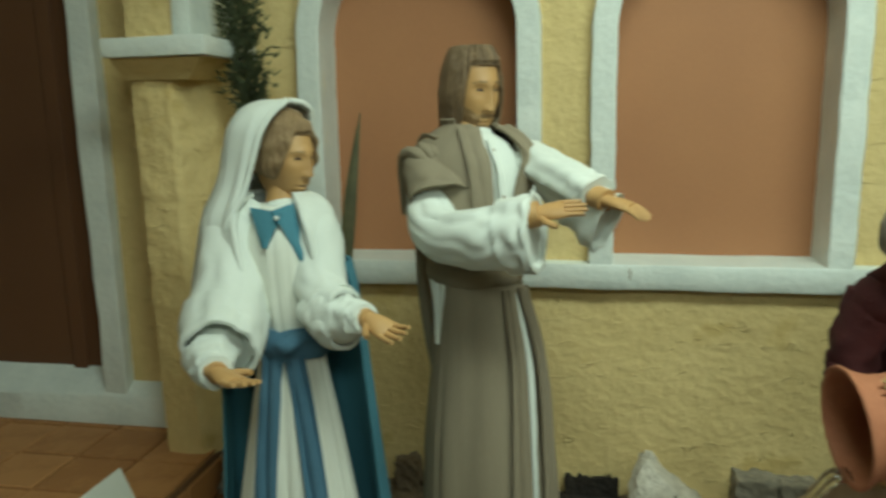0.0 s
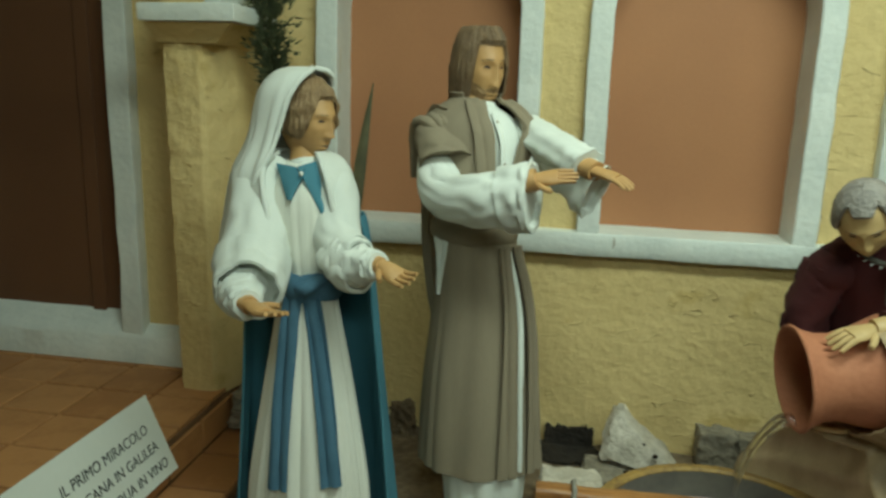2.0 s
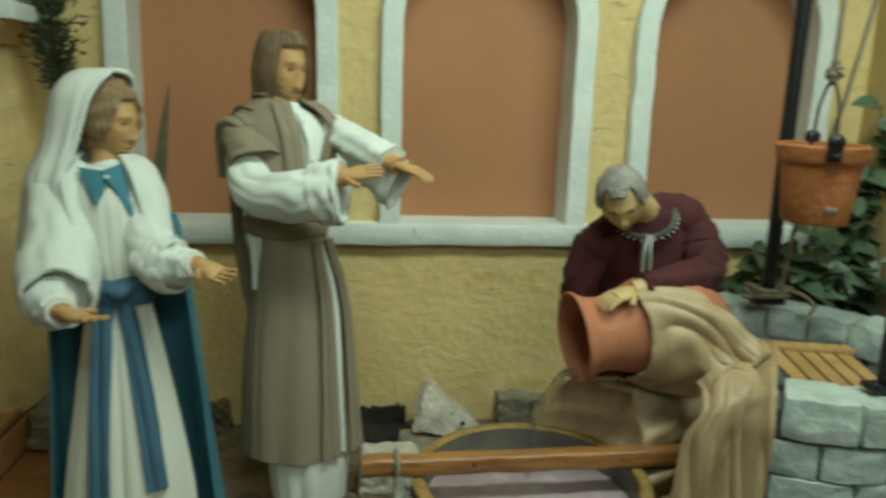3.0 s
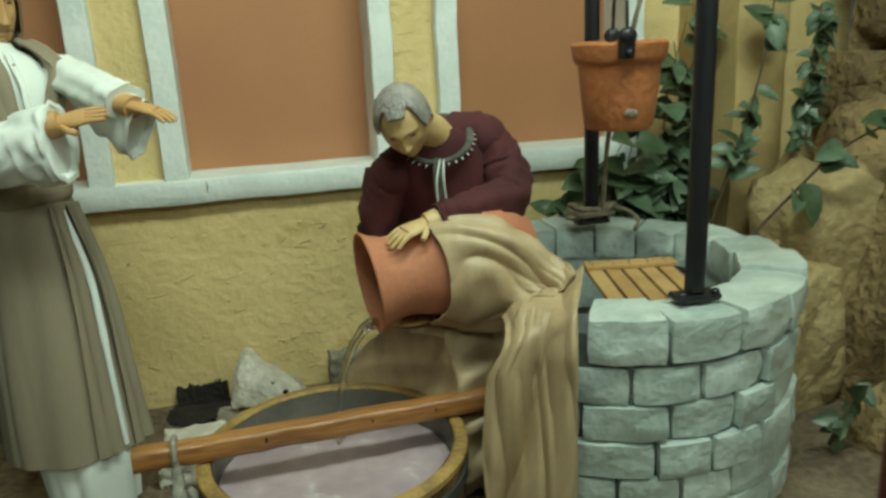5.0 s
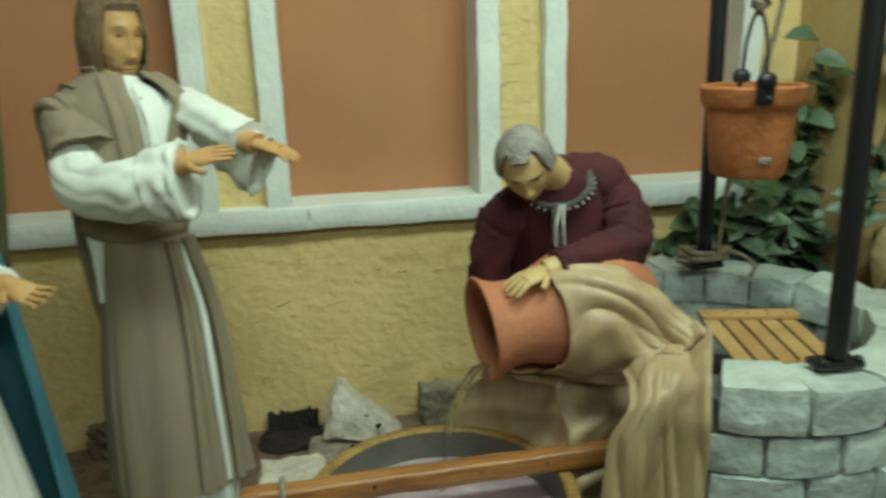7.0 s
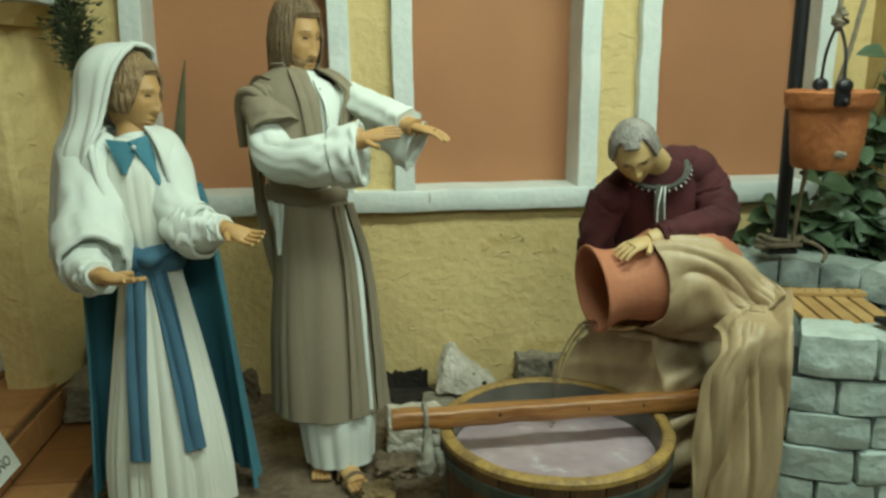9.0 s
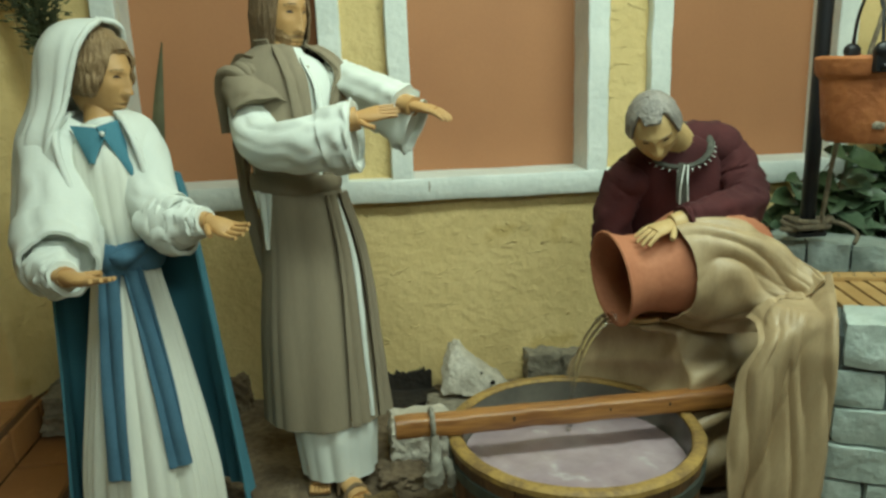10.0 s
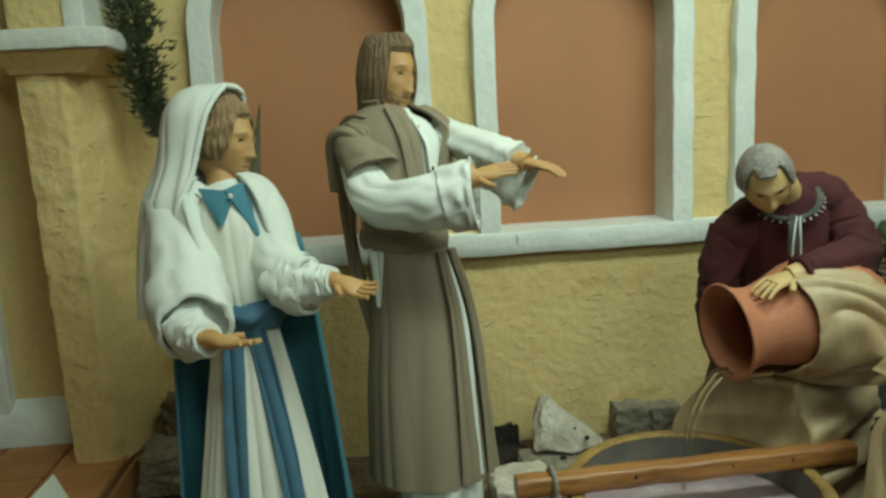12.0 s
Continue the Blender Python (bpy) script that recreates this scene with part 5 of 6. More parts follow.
def woman():
    """Statue of a veiled woman: one mesh."""
    bm = bmesh.new()
    W, C, B, S, SK, H, E = range(7)
    dress = [(0.015, -0.590, -0.440, 0.106, 0.092), (0.12, -0.589, -0.436, 0.102, 0.086), (0.30, -0.587, -0.428, 0.076, 0.066), (0.44, -0.587, -0.422, 0.052, 0.047), (0.485, -0.586, -0.420, 0.048, 0.043), (0.54, -0.588, -0.414, 0.060, 0.054), (0.62, -0.592, -0.402, 0.068, 0.062), (0.660, -0.598, -0.390, 0.058, 0.052), (0.684, -0.604, -0.378, 0.036, 0.034)]
    gown(bm, dress, C, n=150, folds=15, amp=0.10, seed=1.3)
    tube(bm, [(-0.602, -0.382, 0.666, 0.036), (-0.605, -0.378, 0.676, 0.034), (-0.607, -0.376, 0.683, 0.031)], W, 18, 8, wrinkle=0.08)
    tube(bm, [(-0.606, -0.376, 0.67, 0.025), (-0.606, -0.368, 0.700, 0.0245), (-0.604, -0.360, 0.735, 0.027)], SK, 18, 8)
    head(bm, (-0.600, -0.362, 0.757), 65, 6, 0, 0.0625, SK, H, E, "hood", 0, 0.88, 1.10)
    # cape
    grid = []
    for i, z in enumerate(np.linspace(0.60, 0.02, 26)):
        s = i / 25
        line = []
        for t in np.linspace(radians(-12 - 10 * s), radians(196 + 8 * s), 70):
            g = noise.noise(Vector((math.cos(t) * 3, math.sin(t) * 3, z * 2)))
            k = 1 + 0.06 * s * crease(5 * t + 1.2 * g) + 0.04 * g
            line.append((-0.588 + (0.098 + 0.050 * s ** 0.7) * k * math.cos(t), -0.405 + (0.066 + 0.020 * s) * k * math.sin(t), z))
        grid.append(line)
    sheet(bm, grid, 0.004, B)
    # collar: a short and a long point that lie on the chest
    for a, b, tip, out in (((-0.634, -0.424, 0.682), (-0.577, -0.440, 0.676), (-0.598, -0.464, 0.628), 0.007), ((-0.592, -0.442, 0.680), (-0.568, -0.418, 0.688), (-0.538, -0.448, 0.588), 0.008)):
        a, b, tip = V(*a), V(*b), V(*tip)
        bulge = unit(V(0.25, -0.95, 0.2)) * out
        grid = []
        for u in np.linspace(0, 1, 9):
            line = []
            for v in np.linspace(0, 1, 12):
                p = (a + (b - a) * u) * (1 - v) + (tip + (b - a) * (u - 0.5) * 0.10) * v
                line.append(p + bulge * (0.5 + 0.8 * math.sin(math.pi * (0.15 + 0.7 * v))) * (0.7 + 0.3 * math.sin(math.pi * u)))
            grid.append(line)
        sheet(bm, grid, 0.005, B)
    ellipsoid(bm, (-0.580, -0.458, 0.672), (0.004, 0.004, 0.004), W, 10)
    # sash
    ring_belt(bm, -0.586, -0.420, 0.487, 0.054, 0.049, 0.011, S, 0.006)
    ring_belt(bm, -0.586, -0.420, 0.475, 0.054, 0.049, 0.008, S, 0.002)
    tube(bm, [(-0.592, -0.472, 0.482, 0.008), (-0.570, -0.480, 0.484, 0.013), (-0.550, -0.468, 0.494, 0.010), (-0.536, -0.448, 0.502, 0.007)], S, 14, 14, wrinkle=0.3)
    strip(bm, along(dress, [(0.484, -70), (0.40, -60), (0.28, -56), (0.145, -54)], 1.12), S, 0.028, 0.034, 0.004, (0.25, -1, 0.05), 26, 0.003, 1)
    strip(bm, along(dress, [(0.480, -100), (0.40, -104), (0.28, -104), (0.140, -102)], 1.14), S, 0.030, 0.036, 0.004, (-0.15, -1, 0.05), 26, 0.003, 2)
    # mantle round the shoulders, open over the chest
    edge = cloak(bm, [(0.700, -0.612, -0.366, 0.046, 0.040, -44, 234), (0.688, -0.611, -0.378, 0.074, 0.056, -46, 240), (0.662, -0.610, -0.390, 0.092, 0.072, -44, 246), (0.612, -0.608, -0.398, 0.097, 0.080, -38, 254), (0.560, -0.606, -0.402, 0.098, 0.084, -32, 262), (0.515, -0.606, -0.404, 0.100, 0.086, -26, 264)], W, 0.006, folds=9, amp=0.035, seed=2.0)
    # rolled edges of the mantle
    for col, out in ((-1, (-0.1, -0.9, 0.2)), (0, (0.4, -0.85, 0.15))):
        tube(bm, [(*(V(*row[col]) + unit(out) * 0.003), 0.0055) for row in edge[3::3]], W, 10, 50, wrinkle=0.2, seed=col)
    # near sleeve of the mantle with its broad turned-up hem
    rings = oval(bm, [(-0.656, -0.380, 0.690, 0.038, 0.024), (-0.670, -0.396, 0.655, 0.052, 0.046), (-0.666, -0.430, 0.600, 0.054, 0.052), (-0.657, -0.470, 0.555, 0.054, 0.052), (-0.645, -0.525, 0.514, 0.053, 0.052), (-0.630, -0.568, 0.501, 0.047, 0.050)], W, folds=7, amp=0.06, seed=1.1)
    band(bm, rings, W, 0.005, -12, -3)
    # inner sleeve, gathered at the wrist
    tube(bm, [(-0.652, -0.490, 0.520, 0.040), (-0.646, -0.550, 0.503, 0.035), (-0.628, -0.600, 0.498, 0.029), (-0.610, -0.628, 0.500, 0.024), (-0.600, -0.640, 0.502, 0.020)], W, 34, 44, folds=6, amp=0.05, wrinkle=0.18, seed=5)
    tube(bm, [(-0.607, -0.632, 0.501, 0.0225), (-0.598, -0.643, 0.502, 0.0215)], W, 26, 5, wrinkle=0.25, seed=2)
    tube(bm, [(-0.612, -0.625, 0.501, 0.015), (-0.590, -0.652, 0.503, 0.0135)], SK, 14, 5)
    hand(bm, (-0.590, -0.652, 0.503), (0.84, -0.54, -0.05), (0.12, 0.10, 1.0), 0.073, SK, 0.08, 0.10, -1)
    # far sleeve
    rings = oval(bm, [(-0.556, -0.385, 0.668, 0.034, 0.028), (-0.544, -0.402, 0.635, 0.042, 0.040), (-0.535, -0.420, 0.590, 0.042, 0.043), (-0.522, -0.445, 0.556, 0.040, 0.043), (-0.494, -0.476, 0.534, 0.036, 0.044), (-0.474, -0.492, 0.532, 0.031, 0.042)], W, folds=6, amp=0.05, seed=3)
    band(bm, rings, W, 0.004, -10, -3)
    tube(bm, [(-0.520, -0.455, 0.540, 0.040), (-0.490, -0.482, 0.534, 0.040), (-0.462, -0.502, 0.538, 0.030), (-0.444, -0.513, 0.542, 0.024), (-0.437, -0.518, 0.543, 0.020)], W, 30, 36, folds=6, amp=0.05, wrinkle=0.18, seed=8)
    tube(bm, [(-0.443, -0.514, 0.542, 0.0225), (-0.435, -0.519, 0.543, 0.0215)], W, 24, 5, wrinkle=0.25, seed=4)
    tube(bm, [(-0.448, -0.511, 0.541, 0.015), (-0.428, -0.523, 0.543, 0.0135)], SK, 14, 5)
    hand(bm, (-0.428, -0.523, 0.543), (0.80, -0.42, -0.32), (-0.35, -0.2, 0.85), 0.070, SK, 0.14, 0.14, 1)
    # veil
    fz = radians(-90 + 71)
    grid = []
    rows = [(1.0, 0.842, 0.004, 2), (0.92, 0.840, 0.030, 26), (0.82, 0.829, 0.052, 50), (0.66, 0.803, 0.066, 63), (0.5, 0.769, 0.068, 68), (0.35, 0.735, 0.067, 71), (0.24, 0.704, 0.072, 74), (0.17, 0.668, 0.086, 82), (0.11, 0.624, 0.094, 92), (0.05, 0.565, 0.101, 100), (0, 0.480, 0.107, 108)]
    q = spline([(z, r, op, 1 - s) for s, z, r, op in rows], 56)
    for i, (z, r, op, s) in enumerate(q):
        line = []
        for t in np.linspace(fz + radians(op), fz + radians(360 - op), 90):
            g = noise.noise(Vector((math.cos(t) * 2.2, math.sin(t) * 2.2, z * 6)))
            k = 1 + 0.075 * s ** 1.3 * crease(4.0 * t + 1.5 * g + z * 4) + 0.022 * s * crease(9.0 * t + 2.5 * g + z * 3) + 0.06 * g * (0.3 + s)
            line.append((-0.605 - 0.043 * s ** 1.3 + r * k * math.cos(t), -0.352 - 0.024 * s + r * 0.92 * k * math.sin(t), z + 0.014 * s ** 4 * g))
        grid.append(line)
    sheet(bm, grid, 0.005, W)
    # rolled front edge of the veil
    for col in (0, -1):
        tube(bm, [(*row[col], 0.005) for row in grid[3:-2:3]], W, 10, 70, wrinkle=0.2)
    sandal_foot(bm, (-0.505, -0.47, 0.0), (-0.468, -0.545, 0.0), SK, H, 0.034)
    for v in bm.verts:
        v.co += Vector((0.050 - 0.018 * v.co.z / 0.84, -0.030, 0))
    ob = finish("statue_woman", bm, [WHITE, CREAM, BLUE, SASH, SKIN, FAIRHAIR, EYE], None, "", True, (-0.545, -0.46, 0.0))
    tagged(ob, "painted statue of a woman in white veil, blue cape and sash", "statue", "statues of the scene")


def man():
    """Statue of a standing bearded man: one mesh."""
    bm = bmesh.new()
    W, T, SK, H, E, D = range(6)
    gown(bm, [(0.025, -0.262, -0.318, 0.066, 0.058), (0.09, -0.266, -0.308, 0.076, 0.066), (0.20, -0.270, -0.295, 0.070, 0.056)], W, folds=8, amp=0.07, seed=4, steps=16)
    robe = [(0.075, -0.281, -0.290, 0.106, 0.090), (0.25, -0.284, -0.282, 0.100, 0.082), (0.41, -0.284, -0.274, 0.088, 0.071), (0.53, -0.296, -0.266, 0.073, 0.060), (0.565, -0.302, -0.262, 0.068, 0.057)]
    gown(bm, robe, T, n=150, folds=5, amp=0.085, seed=2.2)
    gown(bm, [(0.55, -0.302, -0.262, 0.066, 0.055), (0.64, -0.304, -0.254, 0.076, 0.060), (0.73, -0.306, -0.244, 0.086, 0.060), (0.785, -0.306, -0.234, 0.068, 0.048), (0.812, -0.306, -0.228, 0.034, 0.033)], W, folds=9, amp=0.03, seed=0.7, steps=20)
    edge = cloak(bm, [(0.828, -0.308, -0.220, 0.042, 0.040, -18, 282), (0.804, -0.306, -0.230, 0.074, 0.056, -26, 287), (0.768, -0.306, -0.238, 0.100, 0.069, -30, 292), (0.72, -0.306, -0.245, 0.094, 0.073, -33, 297), (0.64, -0.302, -0.256, 0.076, 0.068, -37, 302), (0.590, -0.302, -0.261, 0.072, 0.061, -41, 306), (0.550, -0.301, -0.264, 0.067, 0.057, -42, 306)], T, 0.006, folds=8, amp=0.035, seed=6)
    # broad turned edges of the vest
    for col, w0, w1, f in ((3, 0.032, 0.022, (0.80, -0.60, 0.15)), (-4, 0.036, 0.026, (0.30, -0.93, 0.15))):
        strip(bm, [V(*row[col]) + unit(f) * 0.006 for row in edge[1:24:3]], T, w0, w1, 0.005, f, 26, 0.0015, col)
    # collar standing up at the nape
    grid = []
    for z, k in ((0.812, 1.0), (0.822, 0.96), (0.832, 0.98), (0.838, 1.04)):
        grid.append([(-0.309 + 0.046 * k * math.cos(t), -0.216 + 0.044 * k * math.sin(t), z) for t in np.linspace(radians(20), radians(246), 26)])
    sheet(bm, grid, 0.005, T)
    ring_belt(bm, -0.301, -0.263, 0.553, 0.073, 0.062, 0.008, T, 0.004, -48)
    tube(bm, [(-0.305, -0.228, 0.80, 0.027), (-0.308, -0.218, 0.825, 0.026), (-0.311, -0.210, 0.845, 0.028)], SK, 18, 8)
    tube(bm, [(-0.305, -0.229, 0.800, 0.038), (-0.306, -0.226, 0.818, 0.032)], W, 20, 4)
    head(bm, (-0.307, -0.210, 0.884), 43, 6, 0, 0.062, SK, H, E, "beard", D, 0.90, 1.28)
    # front strip of the under-robe, the robe's open edge and the slit at the side
    strip(bm, along(robe, [(0.52, -36), (0.40, -36), (0.24, -37), (0.085, -38)], 1.03), W, 0.005, 0.008, 0.006, (0.65, -0.75, 0), 26, 0.002, 3)
    strip(bm, along(robe, [(0.53, -20), (0.40, -21), (0.22, -21), (0.080, -21)], 1.105), T, 0.026, 0.040, 0.005, (0.85, -0.5, 0), 26, 0.005, 5)
    strip(bm, along(robe, [(0.53, -46), (0.40, -52), (0.22, -54), (0.080, -56)], 1.085), T, 0.020, 0.036, 0.005, (0.5, -0.85, 0), 26, 0.003, 2)
    strip(bm, along(robe, [(0.545, -139), (0.51, -139), (0.47, -141), (0.43, -143)], 1.03), W, 0.034, 0.006, 0.004, (-0.55, -0.83, 0), 20, 0.003, 3)
    # button band on the chest
    ribbon(bm, [(-0.270, -0.268, 0.800), (-0.252, -0.298, 0.745), (-0.244, -0.310, 0.680)], 0.014, W, 0.004, (0.7, -0.7, 0.2), 14, 0.001)
    for k in range(5):
        ellipsoid(bm, (-0.263 + 0.0045 * k, -0.285 - 0.0075 * k, 0.778 - 0.022 * k), (0.0026, 0.0026, 0.0045), H, 8)
    # mantle thrown over the shoulder
    strip(bm, [(-0.356, -0.272, 0.768), (-0.378, -0.245, 0.776), (-0.390, -0.212, 0.752), (-0.396, -0.205, 0.66), (-0.392, -0.225, 0.52), (-0.378, -0.250, 0.42), (-0.366, -0.268, 0.36)], T, 0.078, 0.018, 0.007, (-0.8, -0.5, 0.2), 46, 0.009, 2)
    for dx, dz, r in ((0.004, 0.0, 0.75), (-0.022, -0.012, 1.0), (0.024, 0.001, 0.6)):
        tube(bm, [(-0.350 + dx * 0.3, -0.300, 0.752 + dz * 0.4, 0.006 * r), (-0.366 + dx * 0.5, -0.296, 0.776 + dz * 0.6, 0.012 * r), (-0.386 + dx * 0.8, -0.270, 0.784 + dz, 0.013 * r), (-0.402 + dx * 0.7, -0.245, 0.745 + dz, 0.011 * r), (-0.412 + dx * 0.3, -0.232, 0.66 + dz, 0.008 * r)], T, 14, 26, wrinkle=0.25, seed=dx * 90)
    # the nearer arm: wide sleeve with a turned-back cuff
    rings = oval(bm, [(-0.366, -0.262, 0.735, 0.034, 0.034), (-0.362, -0.305, 0.672, 0.038, 0.038), (-0.335, -0.358, 0.634, 0.042, 0.042), (-0.268, -0.395, 0.636, 0.044, 0.048), (-0.212, -0.410, 0.646, 0.040, 0.054), (-0.190, -0.416, 0.648, 0.040, 0.058)], W, 56, 48, folds=8, amp=0.07, wrinkle=0.13, seed=2)
    band(bm, rings, W, 0.006, -17, -3)
    rings = oval(bm, [(-0.340, -0.240, 0.785, 0.036, 0.034), (-0.362, -0.268, 0.742, 0.048, 0.046), (-0.352, -0.298, 0.706, 0.047, 0.047), (-0.344, -0.316, 0.686, 0.048, 0.048)], T, 44, 22, folds=6, amp=0.05, wrinkle=0.07, seed=1)
    tube(bm, [(-0.22, -0.415, 0.672, 0.022), (-0.185, -0.418, 0.680, 0.020)], SK, 12, 6)
    hand(bm, (-0.188, -0.418, 0.680), (0.93, -0.10, 0.20), (0.0, 0.55, -0.8), 0.072, SK, 0.05, 0.03, -1)
    # the farther arm
    tube(bm, [(-0.225, -0.210, 0.765, 0.036), (-0.185, -0.255, 0.740, 0.038), (-0.135, -0.320, 0.715, 0.036), (-0.105, -0.352, 0.702, 0.034)], W, 32, 28, folds=6, amp=0.06, wrinkle=0.12, seed=7)
    oval(bm, [(-0.185, -0.262, 0.712, 0.016, 0.030), (-0.150, -0.300, 0.690, 0.021, 0.040), (-0.115, -0.330, 0.668, 0.024, 0.047), (-0.090, -0.350, 0.654, 0.026, 0.050)], W, 40, 24, folds=5, amp=0.10, seed=9, wrinkle=0.20)
    tube(bm, [(-0.115, -0.348, 0.702, 0.020), (-0.092, -0.372, 0.694, 0.019)], SK, 12, 6)
    hand(bm, (-0.092, -0.374, 0.694), (0.80, -0.38, -0.20), (-0.1, 0.2, -1.0), 0.070, SK, 0.16, 0.06, 1)
    sandal_foot(bm, (-0.262, -0.335, 0.0), (-0.226, -0.412, 0.0), SK, H, 0.040)
    sandal_foot(bm, (-0.300, -0.30, 0.0), (-0.300, -0.36, 0.0), SK, H, 0.036)
    for v in bm.verts:
        z = v.co.z
        v.co += Vector((0.030 - 0.010 * z / 0.9, -0.055, 0))
        v.co.z = float(np.interp(z, (0.0, 0.03, 0.075, 0.553, 0.70, 0.83, 0.95), (0.0, 0.03, 0.130, 0.565, 0.698, 0.800, 0.924)))
    ob = finish("statue_man", bm, [WHITE, TAN, SKIN, HAIR, EYE, BEARD], None, "", True, (-0.245, -0.345, 0.0))
    tagged(ob, "painted statue of a bearded man in taupe robe, arms held out", "statue", "statues of the scene")


def servant():
    """Statue of a stooping servant: one mesh."""
    bm = bmesh.new()
    M, SK, H, E, K, W = range(6)
    gown(bm, [(0.0, 0.410, -0.290, 0.120, 0.100), (0.20, 0.415, -0.300, 0.112, 0.090), (0.36, 0.425, -0.325, 0.096, 0.075), (0.46, 0.424, -0.345, 0.096, 0.072), (0.53, 0.414, -0.362, 0.098, 0.066), (0.575, 0.405, -0.372, 0.090, 0.058), (0.605, 0.400, -0.384, 0.066, 0.046), (0.622, 0.394, -0.392, 0.040, 0.034)], M, folds=9, amp=0.045, seed=5)
    for c, r in (((0.318, -0.376, 0.545), (0.040, 0.044, 0.038)), ((0.484, -0.376, 0.598), (0.044, 0.048, 0.042))):
        ellipsoid(bm, c, r, M, 22)
    tube(bm, [(0.318, -0.374, 0.552, 0.036), (0.370, -0.372, 0.580, 0.040), (0.430, -0.370, 0.603, 0.042), (0.484, -0.374, 0.604, 0.040)], M, 26, 20, folds=4, amp=0.03, wrinkle=0.08, seed=3)
    tube(bm, [(0.402, -0.390, 0.600, 0.034), (0.382, -0.412, 0.622, 0.030), (0.352, -0.438, 0.640, 0.028)], SK, 18, 10)
    head(bm, (0.330, -0.452, 0.646), -16, 36, -12, 0.056, SK, H, E, "short")
    # stitched collar open in front, and its lace
    ring = [(0.398 + 0.052 * math.cos(t) - 0.010 * math.sin(t), -0.402 + 0.042 * math.sin(t), 0.606 + 0.016 * math.cos(t) + 0.030 * math.sin(t), 0.0066) for t in np.linspace(0, 2 * math.pi, 24)]
    tube(bm, ring, K, 8, 60, flat=0.7)
    for k in range(30):
        t = 2 * math.pi * k / 30
        p = V(0.398 + 0.056 * math.cos(t) - 0.010 * math.sin(t), -0.404 + 0.046 * math.sin(t), 0.602 + 0.016 * math.cos(t) + 0.030 * math.sin(t))
        d = unit(V(math.cos(t), math.sin(t), -0.5))
        tube(bm, [(*p, 0.0009), (*(p + d * 0.006), 0.0007)], W, 5, 3)
    ribbon(bm, [(0.388, -0.450, 0.580), (0.382, -0.456, 0.550), (0.386, -0.450, 0.512)], 0.018, K, 0.003, (-0.2, -0.95, 0.2), 10)
    for s in (-1, 1):
        tube(bm, [(0.388 + 0.003 * s, -0.458, 0.578, 0.0014), (0.382 + 0.006 * s, -0.466, 0.545, 0.0014), (0.386 + 0.008 * s, -0.460, 0.505 - 0.006 * s, 0.0014)], W, 6, 10)
    # arm whose hand lies on the jug
    tube(bm, [(0.484, -0.376, 0.600, 0.041), (0.512, -0.406, 0.545, 0.041), (0.502, -0.452, 0.505, 0.038), (0.445, -0.482, 0.500, 0.033), (0.390, -0.497, 0.494, 0.028), (0.365, -0.502, 0.490, 0.026)], M, 36, 44, folds=5, amp=0.05, wrinkle=0.16, seed=4)
    tube(bm, [(0.378, -0.500, 0.492, 0.021), (0.345, -0.504, 0.486, 0.017)], SK, 14, 5)
    hand(bm, (0.342, -0.506, 0.486), (-0.88, -0.36, -0.14), (-0.15, 0.15, -1.0), 0.074, SK, 0.17, 0.12, 1)
    # arm that holds the jug from below
    tube(bm, [(0.316, -0.374, 0.548, 0.039), (0.296, -0.366, 0.480, 0.037), (0.290, -0.362, 0.410, 0.034), (0.290, -0.378, 0.345, 0.030), (0.300, -0.410, 0.305, 0.026)], M, 34, 34, folds=5, amp=0.05, wrinkle=0.15, seed=6)
    hand(bm, (0.304, -0.424, 0.300), (0.72, -0.66, 0.02), (0.05, 0.1, 1.0), 0.070, SK, 0.10, 0.08, 1)
    ob = finish("statue_servant", bm, [MAROON, PALESKIN, GREYHAIR, EYE, COLLAR, WHITE], None, "", True, (0.41, -0.32, 0.0))
    tagged(ob, "painted statue of a stooping grey-haired servant in maroon tunic", "statue", "statues of the scene")


woman()
man()
servant()


# ---- jug, cloth and poured water ----
JUG = [(0.0, 0.083), (0.004, 0.0822), (0.016, 0.0755), (0.036, 0.0685), (0.060, 0.0675), (0.095, 0.0775), (0.135, 0.094), (0.175, 0.101), (0.213, 0.098), (0.250, 0.080), (0.276, 0.056), (0.285, 0.050), (0.289, 0.044)]
JUG_M = Matrix.Translation((0.250, -0.480, 0.392)) @ Matrix.Rotation(radians(5), 4, "Z") @ Matrix.Rotation(radians(84), 4, "Y")


def jug():
    j = thing("clay_jug", (0.40, -0.47, 0.29), "terracotta jug tilted on its side, pouring into the tub", "jug")
    bm = bmesh.new()
    outer = [[JUG_M @ Vector((r * math.cos(t), r * math.sin(t), s)) for t in np.linspace(0, 2 * math.pi, 56, endpoint=False)] for s, r in JUG]
    inner = [[JUG_M @ Vector(((r - 0.006) * math.cos(t), (r - 0.006) * math.sin(t), s + 0.001)) for t in np.linspace(0, 2 * math.pi, 56, endpoint=False)] for s, r in JUG[:9]]
    vs = loft(bm, inner[::-1] + outer, 0)
    for f in bm.faces:
        c = JUG_M.inverted() @ f.calc_center_median()
        if math.hypot(c.x, c.y) < 0.90 * np.interp(c.z, [q[0] for q in JUG], [q[1] for q in JUG]) and c.z > 0.02 and c.z < 0.24:
            f.material_index = 1
    part("jug_body", bm, [TERRA, INSIDE], j)
    bm = bmesh.new()
    tube(bm, [(*(JUG_M @ Vector((0.081 * math.cos(t), 0.081 * math.sin(t), 0.002))), 0.0030) for t in np.linspace(0, 2 * math.pi, 40)], 0, 8, 90, wrinkle=0.1)
    part("lip", bm, TERRA, j, "rolled terracotta lip")


jug()


